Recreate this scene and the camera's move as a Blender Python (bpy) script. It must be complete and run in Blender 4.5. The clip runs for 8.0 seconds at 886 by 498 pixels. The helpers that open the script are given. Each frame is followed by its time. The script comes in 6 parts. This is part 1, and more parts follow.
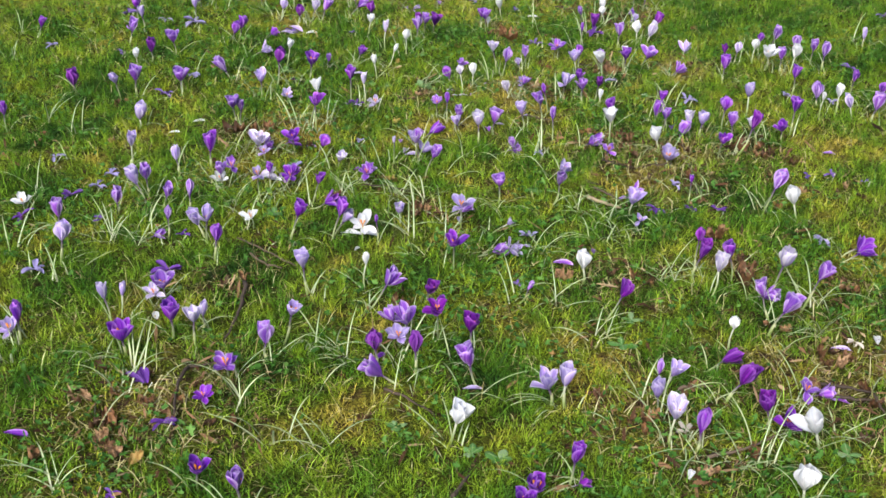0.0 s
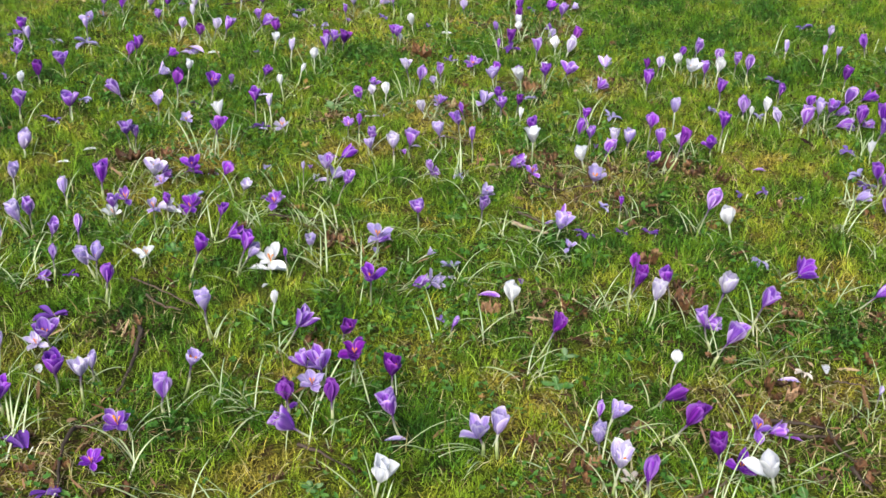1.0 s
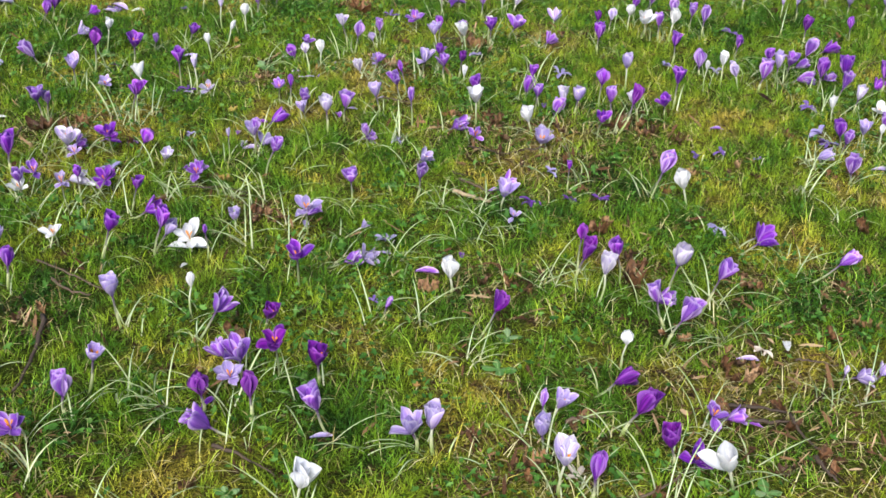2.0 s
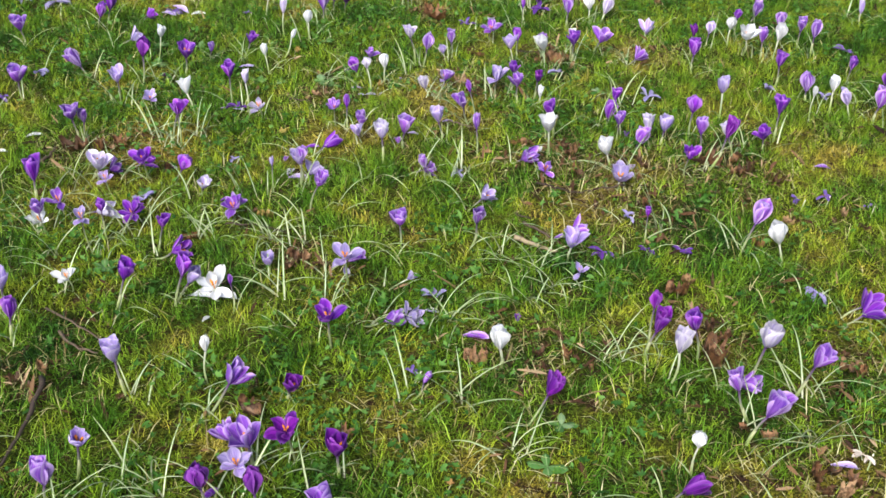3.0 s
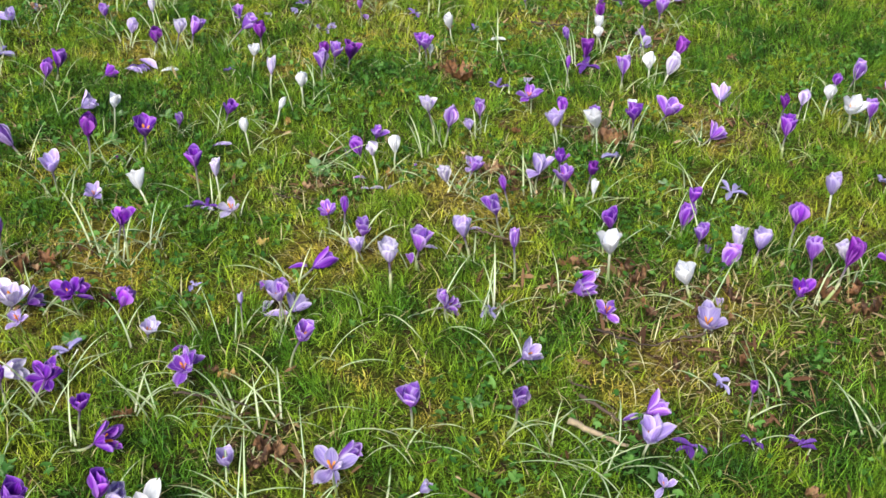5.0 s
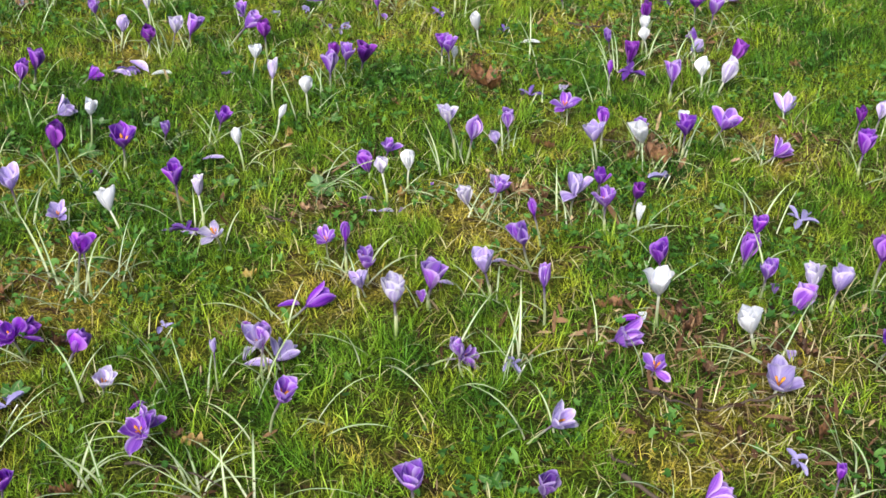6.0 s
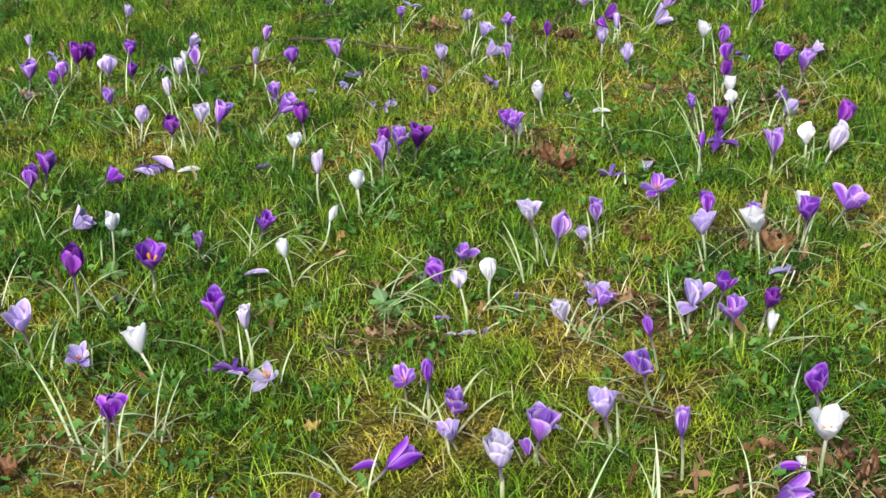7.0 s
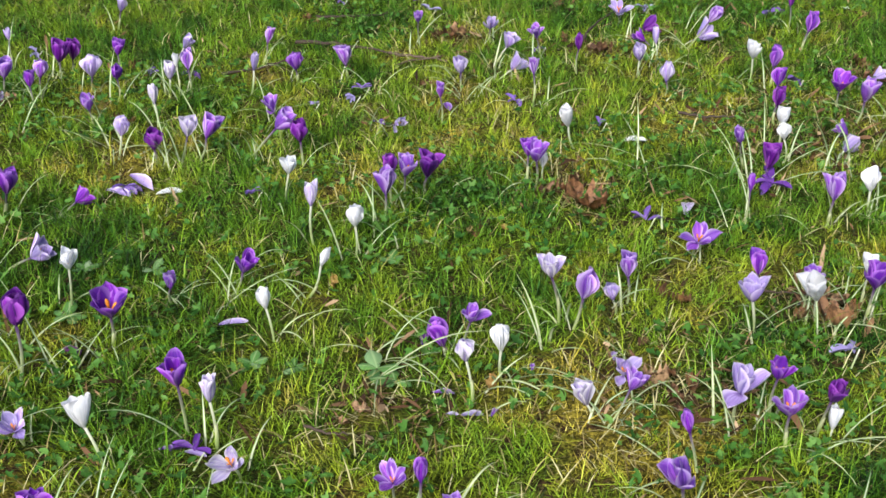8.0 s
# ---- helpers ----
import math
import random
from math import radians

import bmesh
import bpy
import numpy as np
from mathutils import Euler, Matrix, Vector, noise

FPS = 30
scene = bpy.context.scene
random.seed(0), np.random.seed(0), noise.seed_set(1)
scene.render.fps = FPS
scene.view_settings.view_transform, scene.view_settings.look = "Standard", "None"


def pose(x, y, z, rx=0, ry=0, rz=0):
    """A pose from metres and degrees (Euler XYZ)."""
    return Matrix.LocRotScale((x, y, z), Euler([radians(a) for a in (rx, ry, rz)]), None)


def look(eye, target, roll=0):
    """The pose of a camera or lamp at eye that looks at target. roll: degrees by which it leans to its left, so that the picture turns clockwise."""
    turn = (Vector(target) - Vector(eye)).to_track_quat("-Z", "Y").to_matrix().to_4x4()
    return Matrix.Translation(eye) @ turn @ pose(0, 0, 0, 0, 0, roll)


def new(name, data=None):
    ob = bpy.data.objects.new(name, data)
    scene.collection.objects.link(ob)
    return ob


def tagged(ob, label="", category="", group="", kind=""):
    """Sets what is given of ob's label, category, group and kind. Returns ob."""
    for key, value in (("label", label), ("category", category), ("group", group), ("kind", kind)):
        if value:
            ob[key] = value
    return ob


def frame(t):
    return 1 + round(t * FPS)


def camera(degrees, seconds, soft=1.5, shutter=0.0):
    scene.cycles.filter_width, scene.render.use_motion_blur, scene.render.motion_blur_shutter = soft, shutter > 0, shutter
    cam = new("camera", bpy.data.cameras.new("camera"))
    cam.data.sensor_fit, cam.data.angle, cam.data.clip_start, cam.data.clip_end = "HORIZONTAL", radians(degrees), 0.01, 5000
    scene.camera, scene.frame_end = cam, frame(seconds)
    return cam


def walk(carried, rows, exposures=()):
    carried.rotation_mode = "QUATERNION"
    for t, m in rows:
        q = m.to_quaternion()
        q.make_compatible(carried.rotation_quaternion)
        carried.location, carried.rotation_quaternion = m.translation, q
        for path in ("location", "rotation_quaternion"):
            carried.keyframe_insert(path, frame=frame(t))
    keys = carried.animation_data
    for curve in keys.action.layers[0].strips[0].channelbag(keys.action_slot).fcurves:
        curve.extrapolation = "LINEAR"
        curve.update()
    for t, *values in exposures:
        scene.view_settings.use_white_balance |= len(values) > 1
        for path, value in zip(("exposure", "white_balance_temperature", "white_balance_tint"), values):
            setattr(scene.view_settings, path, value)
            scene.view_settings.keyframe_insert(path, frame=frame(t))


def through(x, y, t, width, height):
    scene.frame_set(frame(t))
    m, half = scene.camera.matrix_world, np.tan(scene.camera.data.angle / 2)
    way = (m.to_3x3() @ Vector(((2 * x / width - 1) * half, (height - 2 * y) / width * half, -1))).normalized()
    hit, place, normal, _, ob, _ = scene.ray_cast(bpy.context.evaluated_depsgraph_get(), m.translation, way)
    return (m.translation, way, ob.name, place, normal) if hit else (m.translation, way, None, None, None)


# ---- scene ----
cam = camera(41.5, 8.0, soft=1.62)
PATH = [
    (0, (0.154, 0.091, 1.169), (0.079, 1.841, 0.203), 1.7),
    (0.2, (0.15, 0.19, 1.129), (0.1, 1.938, 0.158), 1.9),
    (0.5, (0.147, 0.265, 1.098), (0.16, 2.016, 0.132), 2.3),
    (0.8, (0.146, 0.264, 1.101), (0.19, 2.024, 0.152), 2.4),
    (1, (0.146, 0.264, 1.102), (0.214, 2.033, 0.171), 2.4),
    (1.2, (0.148, 0.269, 1.096), (0.244, 2.039, 0.17), 2.5),
    (1.5, (0.16, 0.301, 1.077), (0.29, 2.056, 0.126), 2.6),
    (1.7, (0.173, 0.34, 1.067), (0.316, 2.08, 0.092), 2.4),
    (2.8, (0.287, 0.657, 1.051), (0.283, 2.375, 0.027), 1.5),
    (3, (0.291, 0.697, 1.049), (0.249, 2.407, 0.013), 1.4),
    (3.2, (0.289, 0.752, 1.04), (0.238, 2.448, -0.019), 1.8),
    (3.5, (0.278, 0.859, 1.029), (0.221, 2.538, -0.057), 2.0),
    (3.8, (0.26, 0.971, 1.036), (0.194, 2.636, -0.071), 1.8),
    (4, (0.248, 1.032, 1.04), (0.178, 2.692, -0.073), 1.7),
    (4.2, (0.242, 1.075, 1.039), (0.173, 2.733, -0.077), 1.6),
    (4.5, (0.239, 1.133, 1.031), (0.175, 2.781, -0.101), 1.5),
    (4.8, (0.244, 1.221, 0.995), (0.179, 2.878, -0.122), 1.8),
    (5, (0.256, 1.291, 0.962), (0.185, 3.0, -0.075), 1.5),
    (5.2, (0.27, 1.361, 0.933), (0.197, 3.085, -0.077), 1.5),
    (6.3, (0.264, 1.623, 0.824), (0.103, 3.331, -0.205), 0.5),
    (6.5, (0.235, 1.684, 0.809), (0.075, 3.408, -0.193), -0.6),
    (6.8, (0.177, 1.777, 0.803), (0.022, 3.513, -0.179), -1.8),
    (7, (0.151, 1.829, 0.803), (-0.007, 3.574, -0.161), -2.0),
    (7.2, (0.138, 1.867, 0.803), (-0.021, 3.613, -0.16), -1.9),
    (7.5, (0.134, 1.921, 0.802), (-0.029, 3.665, -0.163), -1.3),
    (7.8, (0.138, 2.0, 0.786), (-0.047, 3.733, -0.195), -0.8),
    (8, (0.146, 2.061, 0.767), (-0.045, 3.793, -0.215), -0.3),
]
EXPOSURES = [(0.0, 1.0), (3.0, 1.07), (5.0, 1.08), (8.0, 1.04)]
walk(cam, [(t, look(eye, target, roll)) for t, eye, target, roll in PATH], EXPOSURES)

# ---- overcast daylight ----
world = bpy.data.worlds.new("sky")
scene.world = world
world.use_nodes = True
sky = world.node_tree.nodes.new("ShaderNodeTexSky")
sky.sky_type = "NISHITA"
sky.sun_disc = False
sky.sun_elevation = radians(42)
sky.sun_rotation = radians(200)
sky.air_density, sky.dust_density, sky.ozone_density = 1.0, 4.0, 1.0
back = world.node_tree.nodes["Background"]
back.inputs[1].default_value = 0.07
world.node_tree.links.new(sky.outputs[0], back.inputs[0])
lamp = bpy.data.lights.new("sun", "SUN")
lamp.energy, lamp.angle, lamp.color = 2.95, radians(32), (1.0, 0.965, 0.92)
sun = new("sun", lamp)
sun.matrix_world = look((-2, -4, 6), (0, 2.4, 0))


# ---- materials ----
class Nodes:
    """A small wrapper round one node tree."""

    def __init__(self, name):
        self.material = bpy.data.materials.new(name)
        self.material.use_nodes = True
        self.tree = self.material.node_tree
        self.tree.nodes.clear()

    def add(self, kind, **inputs):
        node = self.tree.nodes.new("ShaderNode" + kind)
        for key, value in inputs.items():
            slot = node.inputs[int(key[1:]) if key[0] == "i" and key[1:].isdigit() else key.replace("_", " ")]
            if isinstance(value, bpy.types.NodeSocket):
                self.tree.links.new(value, slot)
            else:
                slot.default_value = value
        return node

    def math(self, operation, a, b=0.0):
        node = self.add("Math", i0=a, i1=b)
        node.operation = operation
        return node.outputs[0]

    def mix(self, factor, a, b, blend="MIX"):
        node = self.add("MixRGB", Fac=factor, Color1=a, Color2=b)
        node.blend_type = blend
        return node.outputs[0]

    def ramp(self, factor, *stops):
        node = self.add("ValToRGB", Fac=factor)
        band = node.color_ramp.elements
        while len(band) < len(stops):
            band.new(0.5)
        for element, (place, colour) in zip(band, stops):
            element.position, element.color = place, colour
        return node.outputs[0]

    def noise(self, vector, scale, detail=3.0, rough=0.55):
        return self.add("TexNoise", Vector=vector, Scale=scale, Detail=detail, Roughness=rough).outputs[0]

    def finish(self, colour, roughness=0.6, through=0.0, through_colour=None, bump=None, depth=0.3, reach=0.002, gloss=0.4):
        shader = self.add("BsdfPrincipled", Base_Color=colour, Roughness=roughness)
        shader.inputs["Specular IOR Level"].default_value = gloss
        if bump is not None:
            relief = self.add("Bump", Strength=depth, Distance=reach, Height=bump)
            self.tree.links.new(relief.outputs[0], shader.inputs["Normal"])
        last = shader.outputs[0]
        if through:
            thin = self.add("BsdfTranslucent", Color=through_colour or colour)
            last = self.add("MixShader", i0=through, i1=last, i2=thin.outputs[0]).outputs[0]
        self.add("OutputMaterial", Surface=last)
        return self.material


def rgb(r, g, b):
    return (r, g, b, 1.0)


def petal_material(name, base, body, tip, rim, streak, streak_amount):
    n = Nodes(name)
    uv = n.add("TexCoord").outputs["UV"]
    split = n.add("SeparateXYZ", Vector=uv)
    along, across = split.outputs[1], split.outputs[0]
    edge = n.math("ABSOLUTE", n.math("SUBTRACT", across, 0.5))
    colour = n.ramp(along, (0.0, base), (0.28, body), (0.75, body), (1.0, tip))
    # fine veins that run along the petal
    stretched = n.add("Mapping", Vector=uv, Scale=(11.0, 0.9, 1.0))
    jitter = n.add("ObjectInfo").outputs["Random"]
    veins = n.add("TexNoise", Vector=stretched.outputs[0], Scale=1.0, Detail=2.0)
    veins.noise_dimensions = "4D"
    n.tree.links.new(n.math("MULTIPLY", jitter, 37.0), veins.inputs["W"])
    lines = n.ramp(veins.outputs[0], (0.46, rgb(0, 0, 0)), (0.58, rgb(1, 1, 1)))
    colour = n.mix(n.math("MULTIPLY", lines, streak_amount), colour, streak)
    border = n.math("MAXIMUM", n.ramp(edge, (0.33, rgb(0, 0, 0)), (0.46, rgb(1, 1, 1))), n.ramp(along, (0.87, rgb(0, 0, 0)), (0.98, rgb(0.9, 0.9, 0.9))))
    colour = n.mix(n.math("MULTIPLY", border, 0.95), colour, rim)
    shade = n.add("HueSaturation", Hue=n.math("ADD", 0.471, n.math("MULTIPLY", jitter, 0.026)), Saturation=1.0,
                  Value=n.math("ADD", 0.72, n.math("MULTIPLY", jitter, 0.5)), Color=colour)
    return n.finish(shade.outputs[0], 0.5, 0.34, None, veins.outputs[0], 0.6, 0.0018, 0.3)


PETAL = {
    "white": petal_material("white_petal", rgb(0.5, 0.56, 0.42), rgb(0.75, 0.77, 0.83), rgb(0.79, 0.81, 0.86), rgb(0.82, 0.83, 0.87), rgb(0.6, 0.63, 0.77), 0.5),
    "streaked": petal_material("streaked_petal", rgb(0.1, 0.04, 0.2), rgb(0.62, 0.56, 0.77), rgb(0.72, 0.67, 0.82), rgb(0.8, 0.77, 0.86), rgb(0.4, 0.27, 0.66), 0.7),
    "lilac": petal_material("lilac_petal", rgb(0.13, 0.06, 0.28), rgb(0.49, 0.37, 0.73), rgb(0.59, 0.49, 0.8), rgb(0.71, 0.62, 0.85), rgb(0.3, 0.17, 0.57), 0.6),
    "violet": petal_material("violet_petal", rgb(0.17, 0.04, 0.34), rgb(0.37, 0.12, 0.62), rgb(0.47, 0.21, 0.72), rgb(0.65, 0.45, 0.84), rgb(0.18, 0.035, 0.42), 0.7),
    "purple": petal_material("purple_petal", rgb(0.1, 0.012, 0.2), rgb(0.28, 0.032, 0.52), rgb(0.36, 0.075, 0.62), rgb(0.5, 0.2, 0.72), rgb(0.085, 0.01, 0.27), 0.65),
    "plum": petal_material("plum_petal", rgb(0.045, 0.004, 0.08), rgb(0.19, 0.014, 0.32), rgb(0.25, 0.028, 0.41), rgb(0.35, 0.09, 0.5), rgb(0.055, 0.004, 0.14), 0.65),
}


def wilted_material(name, body, dark):
    n = Nodes(name)
    place = n.add("TexCoord").outputs["Object"]
    colour = n.mix(n.noise(place, 90.0), body, dark)
    return n.finish(colour, 0.6, 0.2)


WILTED = {
    "white": wilted_material("wilted_white", rgb(0.75, 0.72, 0.66), rgb(0.42, 0.34, 0.3)),
    "streaked": wilted_material("wilted_streaked", rgb(0.6, 0.55, 0.7), rgb(0.28, 0.2, 0.36)),
    "lilac": wilted_material("wilted_lilac", rgb(0.42, 0.38, 0.68), rgb(0.14, 0.12, 0.3)),
    "violet": wilted_material("wilted_violet", rgb(0.26, 0.15, 0.55), rgb(0.08, 0.05, 0.2)),
    "purple": wilted_material("wilted_purple", rgb(0.17, 0.045, 0.4), rgb(0.045, 0.015, 0.13)),
    "plum": wilted_material("wilted_plum", rgb(0.16, 0.02, 0.2), rgb(0.05, 0.012, 0.06)),
}


def stem_material(name, low, high):
    n = Nodes(name)
    along = n.add("SeparateXYZ", Vector=n.add("TexCoord").outputs["UV"]).outputs[1]
    return n.finish(n.ramp(along, (0.0, low), (0.45, low), (1.0, high)), 0.45, 0.15)


STEM_PALE = stem_material("pale_stem", rgb(0.34, 0.43, 0.2), rgb(0.66, 0.67, 0.6))
SHEATH = stem_material("papery_sheath", rgb(0.3, 0.4, 0.14), rgb(0.58, 0.6, 0.38))
STEM_DARK = stem_material("dark_stem", rgb(0.33, 0.4, 0.2), rgb(0.09, 0.03, 0.16))


def stigma_material():
    n = Nodes("orange_stigma")
    place = n.add("TexCoord").outputs["Object"]
    return n.finish(n.mix(n.noise(place, 300.0), rgb(0.82, 0.24, 0.02), rgb(0.88, 0.42, 0.05)), 0.6, 0.1)


STIGMA = stigma_material()


def blade_material():
    """Crocus leaf: dull green with a pale midrib."""
    n = Nodes("crocus_leaf")
    split = n.add("SeparateXYZ", Vector=n.add("TexCoord").outputs["UV"])
    edge = n.math("ABSOLUTE", n.math("SUBTRACT", split.outputs[0], 0.5))
    jitter = n.add("ObjectInfo").outputs["Random"]
    green = n.ramp(jitter, (0.0, rgb(0.08, 0.19, 0.028)), (0.5, rgb(0.18, 0.31, 0.07)), (1.0, rgb(0.38, 0.47, 0.2)))
    mask = n.ramp(edge, (0.14, rgb(1, 1, 1)), (0.3, rgb(0, 0, 0)))
    colour = n.mix(n.math("MULTIPLY", mask, 0.75), green, rgb(0.7, 0.77, 0.58))
    colour = n.mix(n.ramp(split.outputs[1], (0.0, rgb(1, 1, 1)), (0.3, rgb(0, 0, 0))), colour, rgb(0.66, 0.68, 0.5))
    return n.finish(colour, 0.4, 0.3)


BLADE = blade_material()


def lawn_tone(n):
    spot = n.add("Attribute")
    spot.attribute_name = "tone"
    return spot.outputs["Fac"]


def grass_material():
    n = Nodes("grass_blades_gap_shade")
    tone = lawn_tone(n)
    green = n.ramp(tone, (0.0, rgb(0.022, 0.085, 0.008)), (0.2, rgb(0.078, 0.213, 0.011)), (0.4, rgb(0.162, 0.312, 0.015)), (0.65, rgb(0.272, 0.385, 0.02)), (0.85, rgb(0.425, 0.385, 0.048)))
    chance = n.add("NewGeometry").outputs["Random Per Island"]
    # gap shade put into the colour: about a third of blades near black
    tint_and_shade = n.ramp(chance, (0.0, rgb(0.02, 0.025, 0.025)), (0.31, rgb(0.15, 0.16, 0.15)), (0.44, rgb(0.75, 0.72, 0.8)), (0.7, rgb(1.14, 1.04, 1.15)), (0.9, rgb(1.34, 1.26, 1.7)), (0.98, rgb(1.75, 1.62, 4.2)))
    return n.finish(n.mix(1.0, green, tint_and_shade, "MULTIPLY"), 0.5, 0.08, None, None, 0.3, 0.002, 0.15)


def soil_material():
    n = Nodes("mossy_soil_shaded_pits")
    place = n.add("TexCoord").outputs["Object"]
    tone = lawn_tone(n)
    moss = n.ramp(tone, (0.12, rgb(0.016, 0.042, 0.004)), (0.5, rgb(0.07, 0.095, 0.01)), (0.85, rgb(0.25, 0.21, 0.03)))
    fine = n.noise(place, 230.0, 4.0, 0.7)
    crumbs = n.noise(place, 34.0, 4.0, 0.7)
    colour = n.mix(n.ramp(crumbs, (0.52, rgb(0, 0, 0)), (0.62, rgb(1, 1, 1))), moss, rgb(0.06, 0.032, 0.018))
    # hollows of the fine noise multiplied towards black, shade painted into the soil
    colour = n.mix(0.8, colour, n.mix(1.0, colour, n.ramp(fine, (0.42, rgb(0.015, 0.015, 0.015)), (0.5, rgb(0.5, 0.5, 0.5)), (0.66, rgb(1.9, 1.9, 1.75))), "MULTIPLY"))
    # closed turf of short grass away from the flowers
    turf = n.add("Attribute")
    turf.attribute_name = "turf"
    wide = n.noise(place, 1.7, 5.0, 0.6)
    sward = n.mix(n.ramp(wide, (0.35, rgb(0, 0, 0)), (0.68, rgb(1, 1, 1))), rgb(0.045, 0.1, 0.01), rgb(0.09, 0.13, 0.016))
    sward = n.mix(1.0, sward, n.ramp(n.noise(place, 60.0, 5.0, 0.75), (0.35, rgb(0.35, 0.35, 0.35)), (0.68, rgb(1.6, 1.6, 1.5))), "MULTIPLY")
    colour = n.mix(turf.outputs["Fac"], colour, sward)
    return n.finish(colour, 0.95, 0.0, None, fine, 1.0, 0.006, 0.1)


def straw_material():
    n = Nodes("dead_grass")
    chance = n.add("NewGeometry").outputs["Random Per Island"]
    return n.finish(n.ramp(chance, (0.0, rgb(0.14, 0.1, 0.04)), (0.5, rgb(0.36, 0.32, 0.13)), (1.0, rgb(0.64, 0.62, 0.36))), 0.7, 0.2, None, None, 0.3, 0.002, 0.15)


def herb_material():
    n = Nodes("herb_leaves")
    chance = n.add("NewGeometry").outputs["Random Per Island"]
    return n.finish(n.ramp(chance, (0.0, rgb(0.02, 0.075, 0.012)), (0.6, rgb(0.06, 0.165, 0.026)), (1.0, rgb(0.13, 0.27, 0.06))), 0.55, 0.2, None, None, 0.3, 0.002, 0.15)


def litter_material():
    n = Nodes("leaf_crumbs")
    chance = n.add("NewGeometry").outputs["Random Per Island"]
    return n.finish(n.ramp(chance, (0.0, rgb(0.022, 0.013, 0.009)), (0.5, rgb(0.085, 0.043, 0.023)), (0.85, rgb(0.22, 0.13, 0.07)), (1.0, rgb(0.42, 0.31, 0.19))), 0.8, 0.1, None, None, 0.3, 0.002, 0.12)


def dead_leaf_material():
    n = Nodes("dead_leaf")
    place = n.add("TexCoord").outputs["Object"]
    jitter = n.add("ObjectInfo").outputs["Random"]
    tone = n.ramp(jitter, (0.0, rgb(0.055, 0.028, 0.016)), (0.4, rgb(0.15, 0.072, 0.034)), (0.75, rgb(0.29, 0.14, 0.065)), (1.0, rgb(0.46, 0.3, 0.17)))
    spots = n.noise(place, 120.0, 4.0, 0.7)
    worn = n.noise(place, 45.0, 3.0, 0.6)
    colour = n.mix(n.ramp(spots, (0.45, rgb(0, 0, 0)), (0.6, rgb(0.8, 0.8, 0.8))), tone, rgb(0.035, 0.017, 0.01))
    colour = n.mix(n.ramp(worn, (0.55, rgb(0, 0, 0)), (0.68, rgb(0.7, 0.7, 0.7))), colour, rgb(0.38, 0.21, 0.115))
    # paler midrib
    split = n.add("SeparateXYZ", Vector=n.add("TexCoord").outputs["UV"])
    edge = n.math("ABSOLUTE", n.math("SUBTRACT", split.outputs[0], 0.5))
    colour = n.mix(n.ramp(edge, (0.02, rgb(0.6, 0.6, 0.6)), (0.08, rgb(0, 0, 0))), colour, rgb(0.34, 0.22, 0.13))
    return n.finish(colour, 0.5, 0.25, None, spots, 0.9, 0.003)


def yellow_leaf_material():
    n = Nodes("yellowed_leaf")
    place = n.add("TexCoord").outputs["Object"]
    tone = n.ramp(n.add("ObjectInfo").outputs["Random"], (0.0, rgb(0.5, 0.4, 0.11)), (1.0, rgb(0.34, 0.19, 0.08)))
    spots = n.noise(place, 150.0, 4.0, 0.7)
    return n.finish(n.mix(n.math("MULTIPLY", spots, 0.6), tone, rgb(0.35, 0.2, 0.06)), 0.6, 0.2, None, spots, 0.5, 0.002)


def weed_material():
    n = Nodes("weed_leaf")
    split = n.add("SeparateXYZ", Vector=n.add("TexCoord").outputs["UV"])
    edge = n.math("ABSOLUTE", n.math("SUBTRACT", split.outputs[0], 0.5))
    tone = n.ramp(n.add("ObjectInfo").outputs["Random"], (0.0, rgb(0.05, 0.14, 0.03)), (0.7, rgb(0.1, 0.24, 0.06)), (1.0, rgb(0.26, 0.36, 0.22)))
    rib = n.ramp(edge, (0.02, rgb(0.7, 0.7, 0.7)), (0.1, rgb(0, 0, 0)))
    return n.finish(n.mix(rib, tone, rgb(0.3, 0.42, 0.2)), 0.45, 0.2)


def twig_material(name, low, middle, high):
    n = Nodes(name)
    place = n.add("TexCoord").outputs["Object"]
    grain = n.noise(place, 140.0, 4.0, 0.7)
    jitter = n.add("ObjectInfo").outputs["Random"]
    tone = n.ramp(jitter, (0.0, low), (0.6, middle), (1.0, high))
    return n.finish(n.mix(n.math("MULTIPLY", grain, 0.8), tone, rgb(0.03, 0.022, 0.016)), 0.85, 0.0, None, grain, 0.8, 0.002)


GRASS, SOIL, STRAW, HERB = grass_material(), soil_material(), straw_material(), herb_material()
LITTER, DEAD = litter_material(), dead_leaf_material()
BARK = twig_material("twig_bark", rgb(0.04, 0.028, 0.022), rgb(0.085, 0.06, 0.045), rgb(0.17, 0.125, 0.09))
PALE_BARK = twig_material("pale_twig", rgb(0.34, 0.27, 0.17), rgb(0.4, 0.32, 0.2), rgb(0.46, 0.37, 0.24))
YELLOWED, WEED = yellow_leaf_material(), weed_material()


# ---- mesh helpers ----
def swell(x, y):
    """Height of the lawn."""
    x, y = np.asarray(x, float), np.asarray(y, float)
    near = np.exp(-((x / 6) ** 2) - ((y - 2.5) / 6) ** 2)
    return near * (0.005 * np.sin(3.1 * x + 0.7) * np.sin(2.7 * y) + 0.004 * np.sin(7.3 * x + 2.1 * y) + 0.003 * np.sin(11.0 * y - 5.0 * x))


def height(x, y):
    return float(swell(x, y))


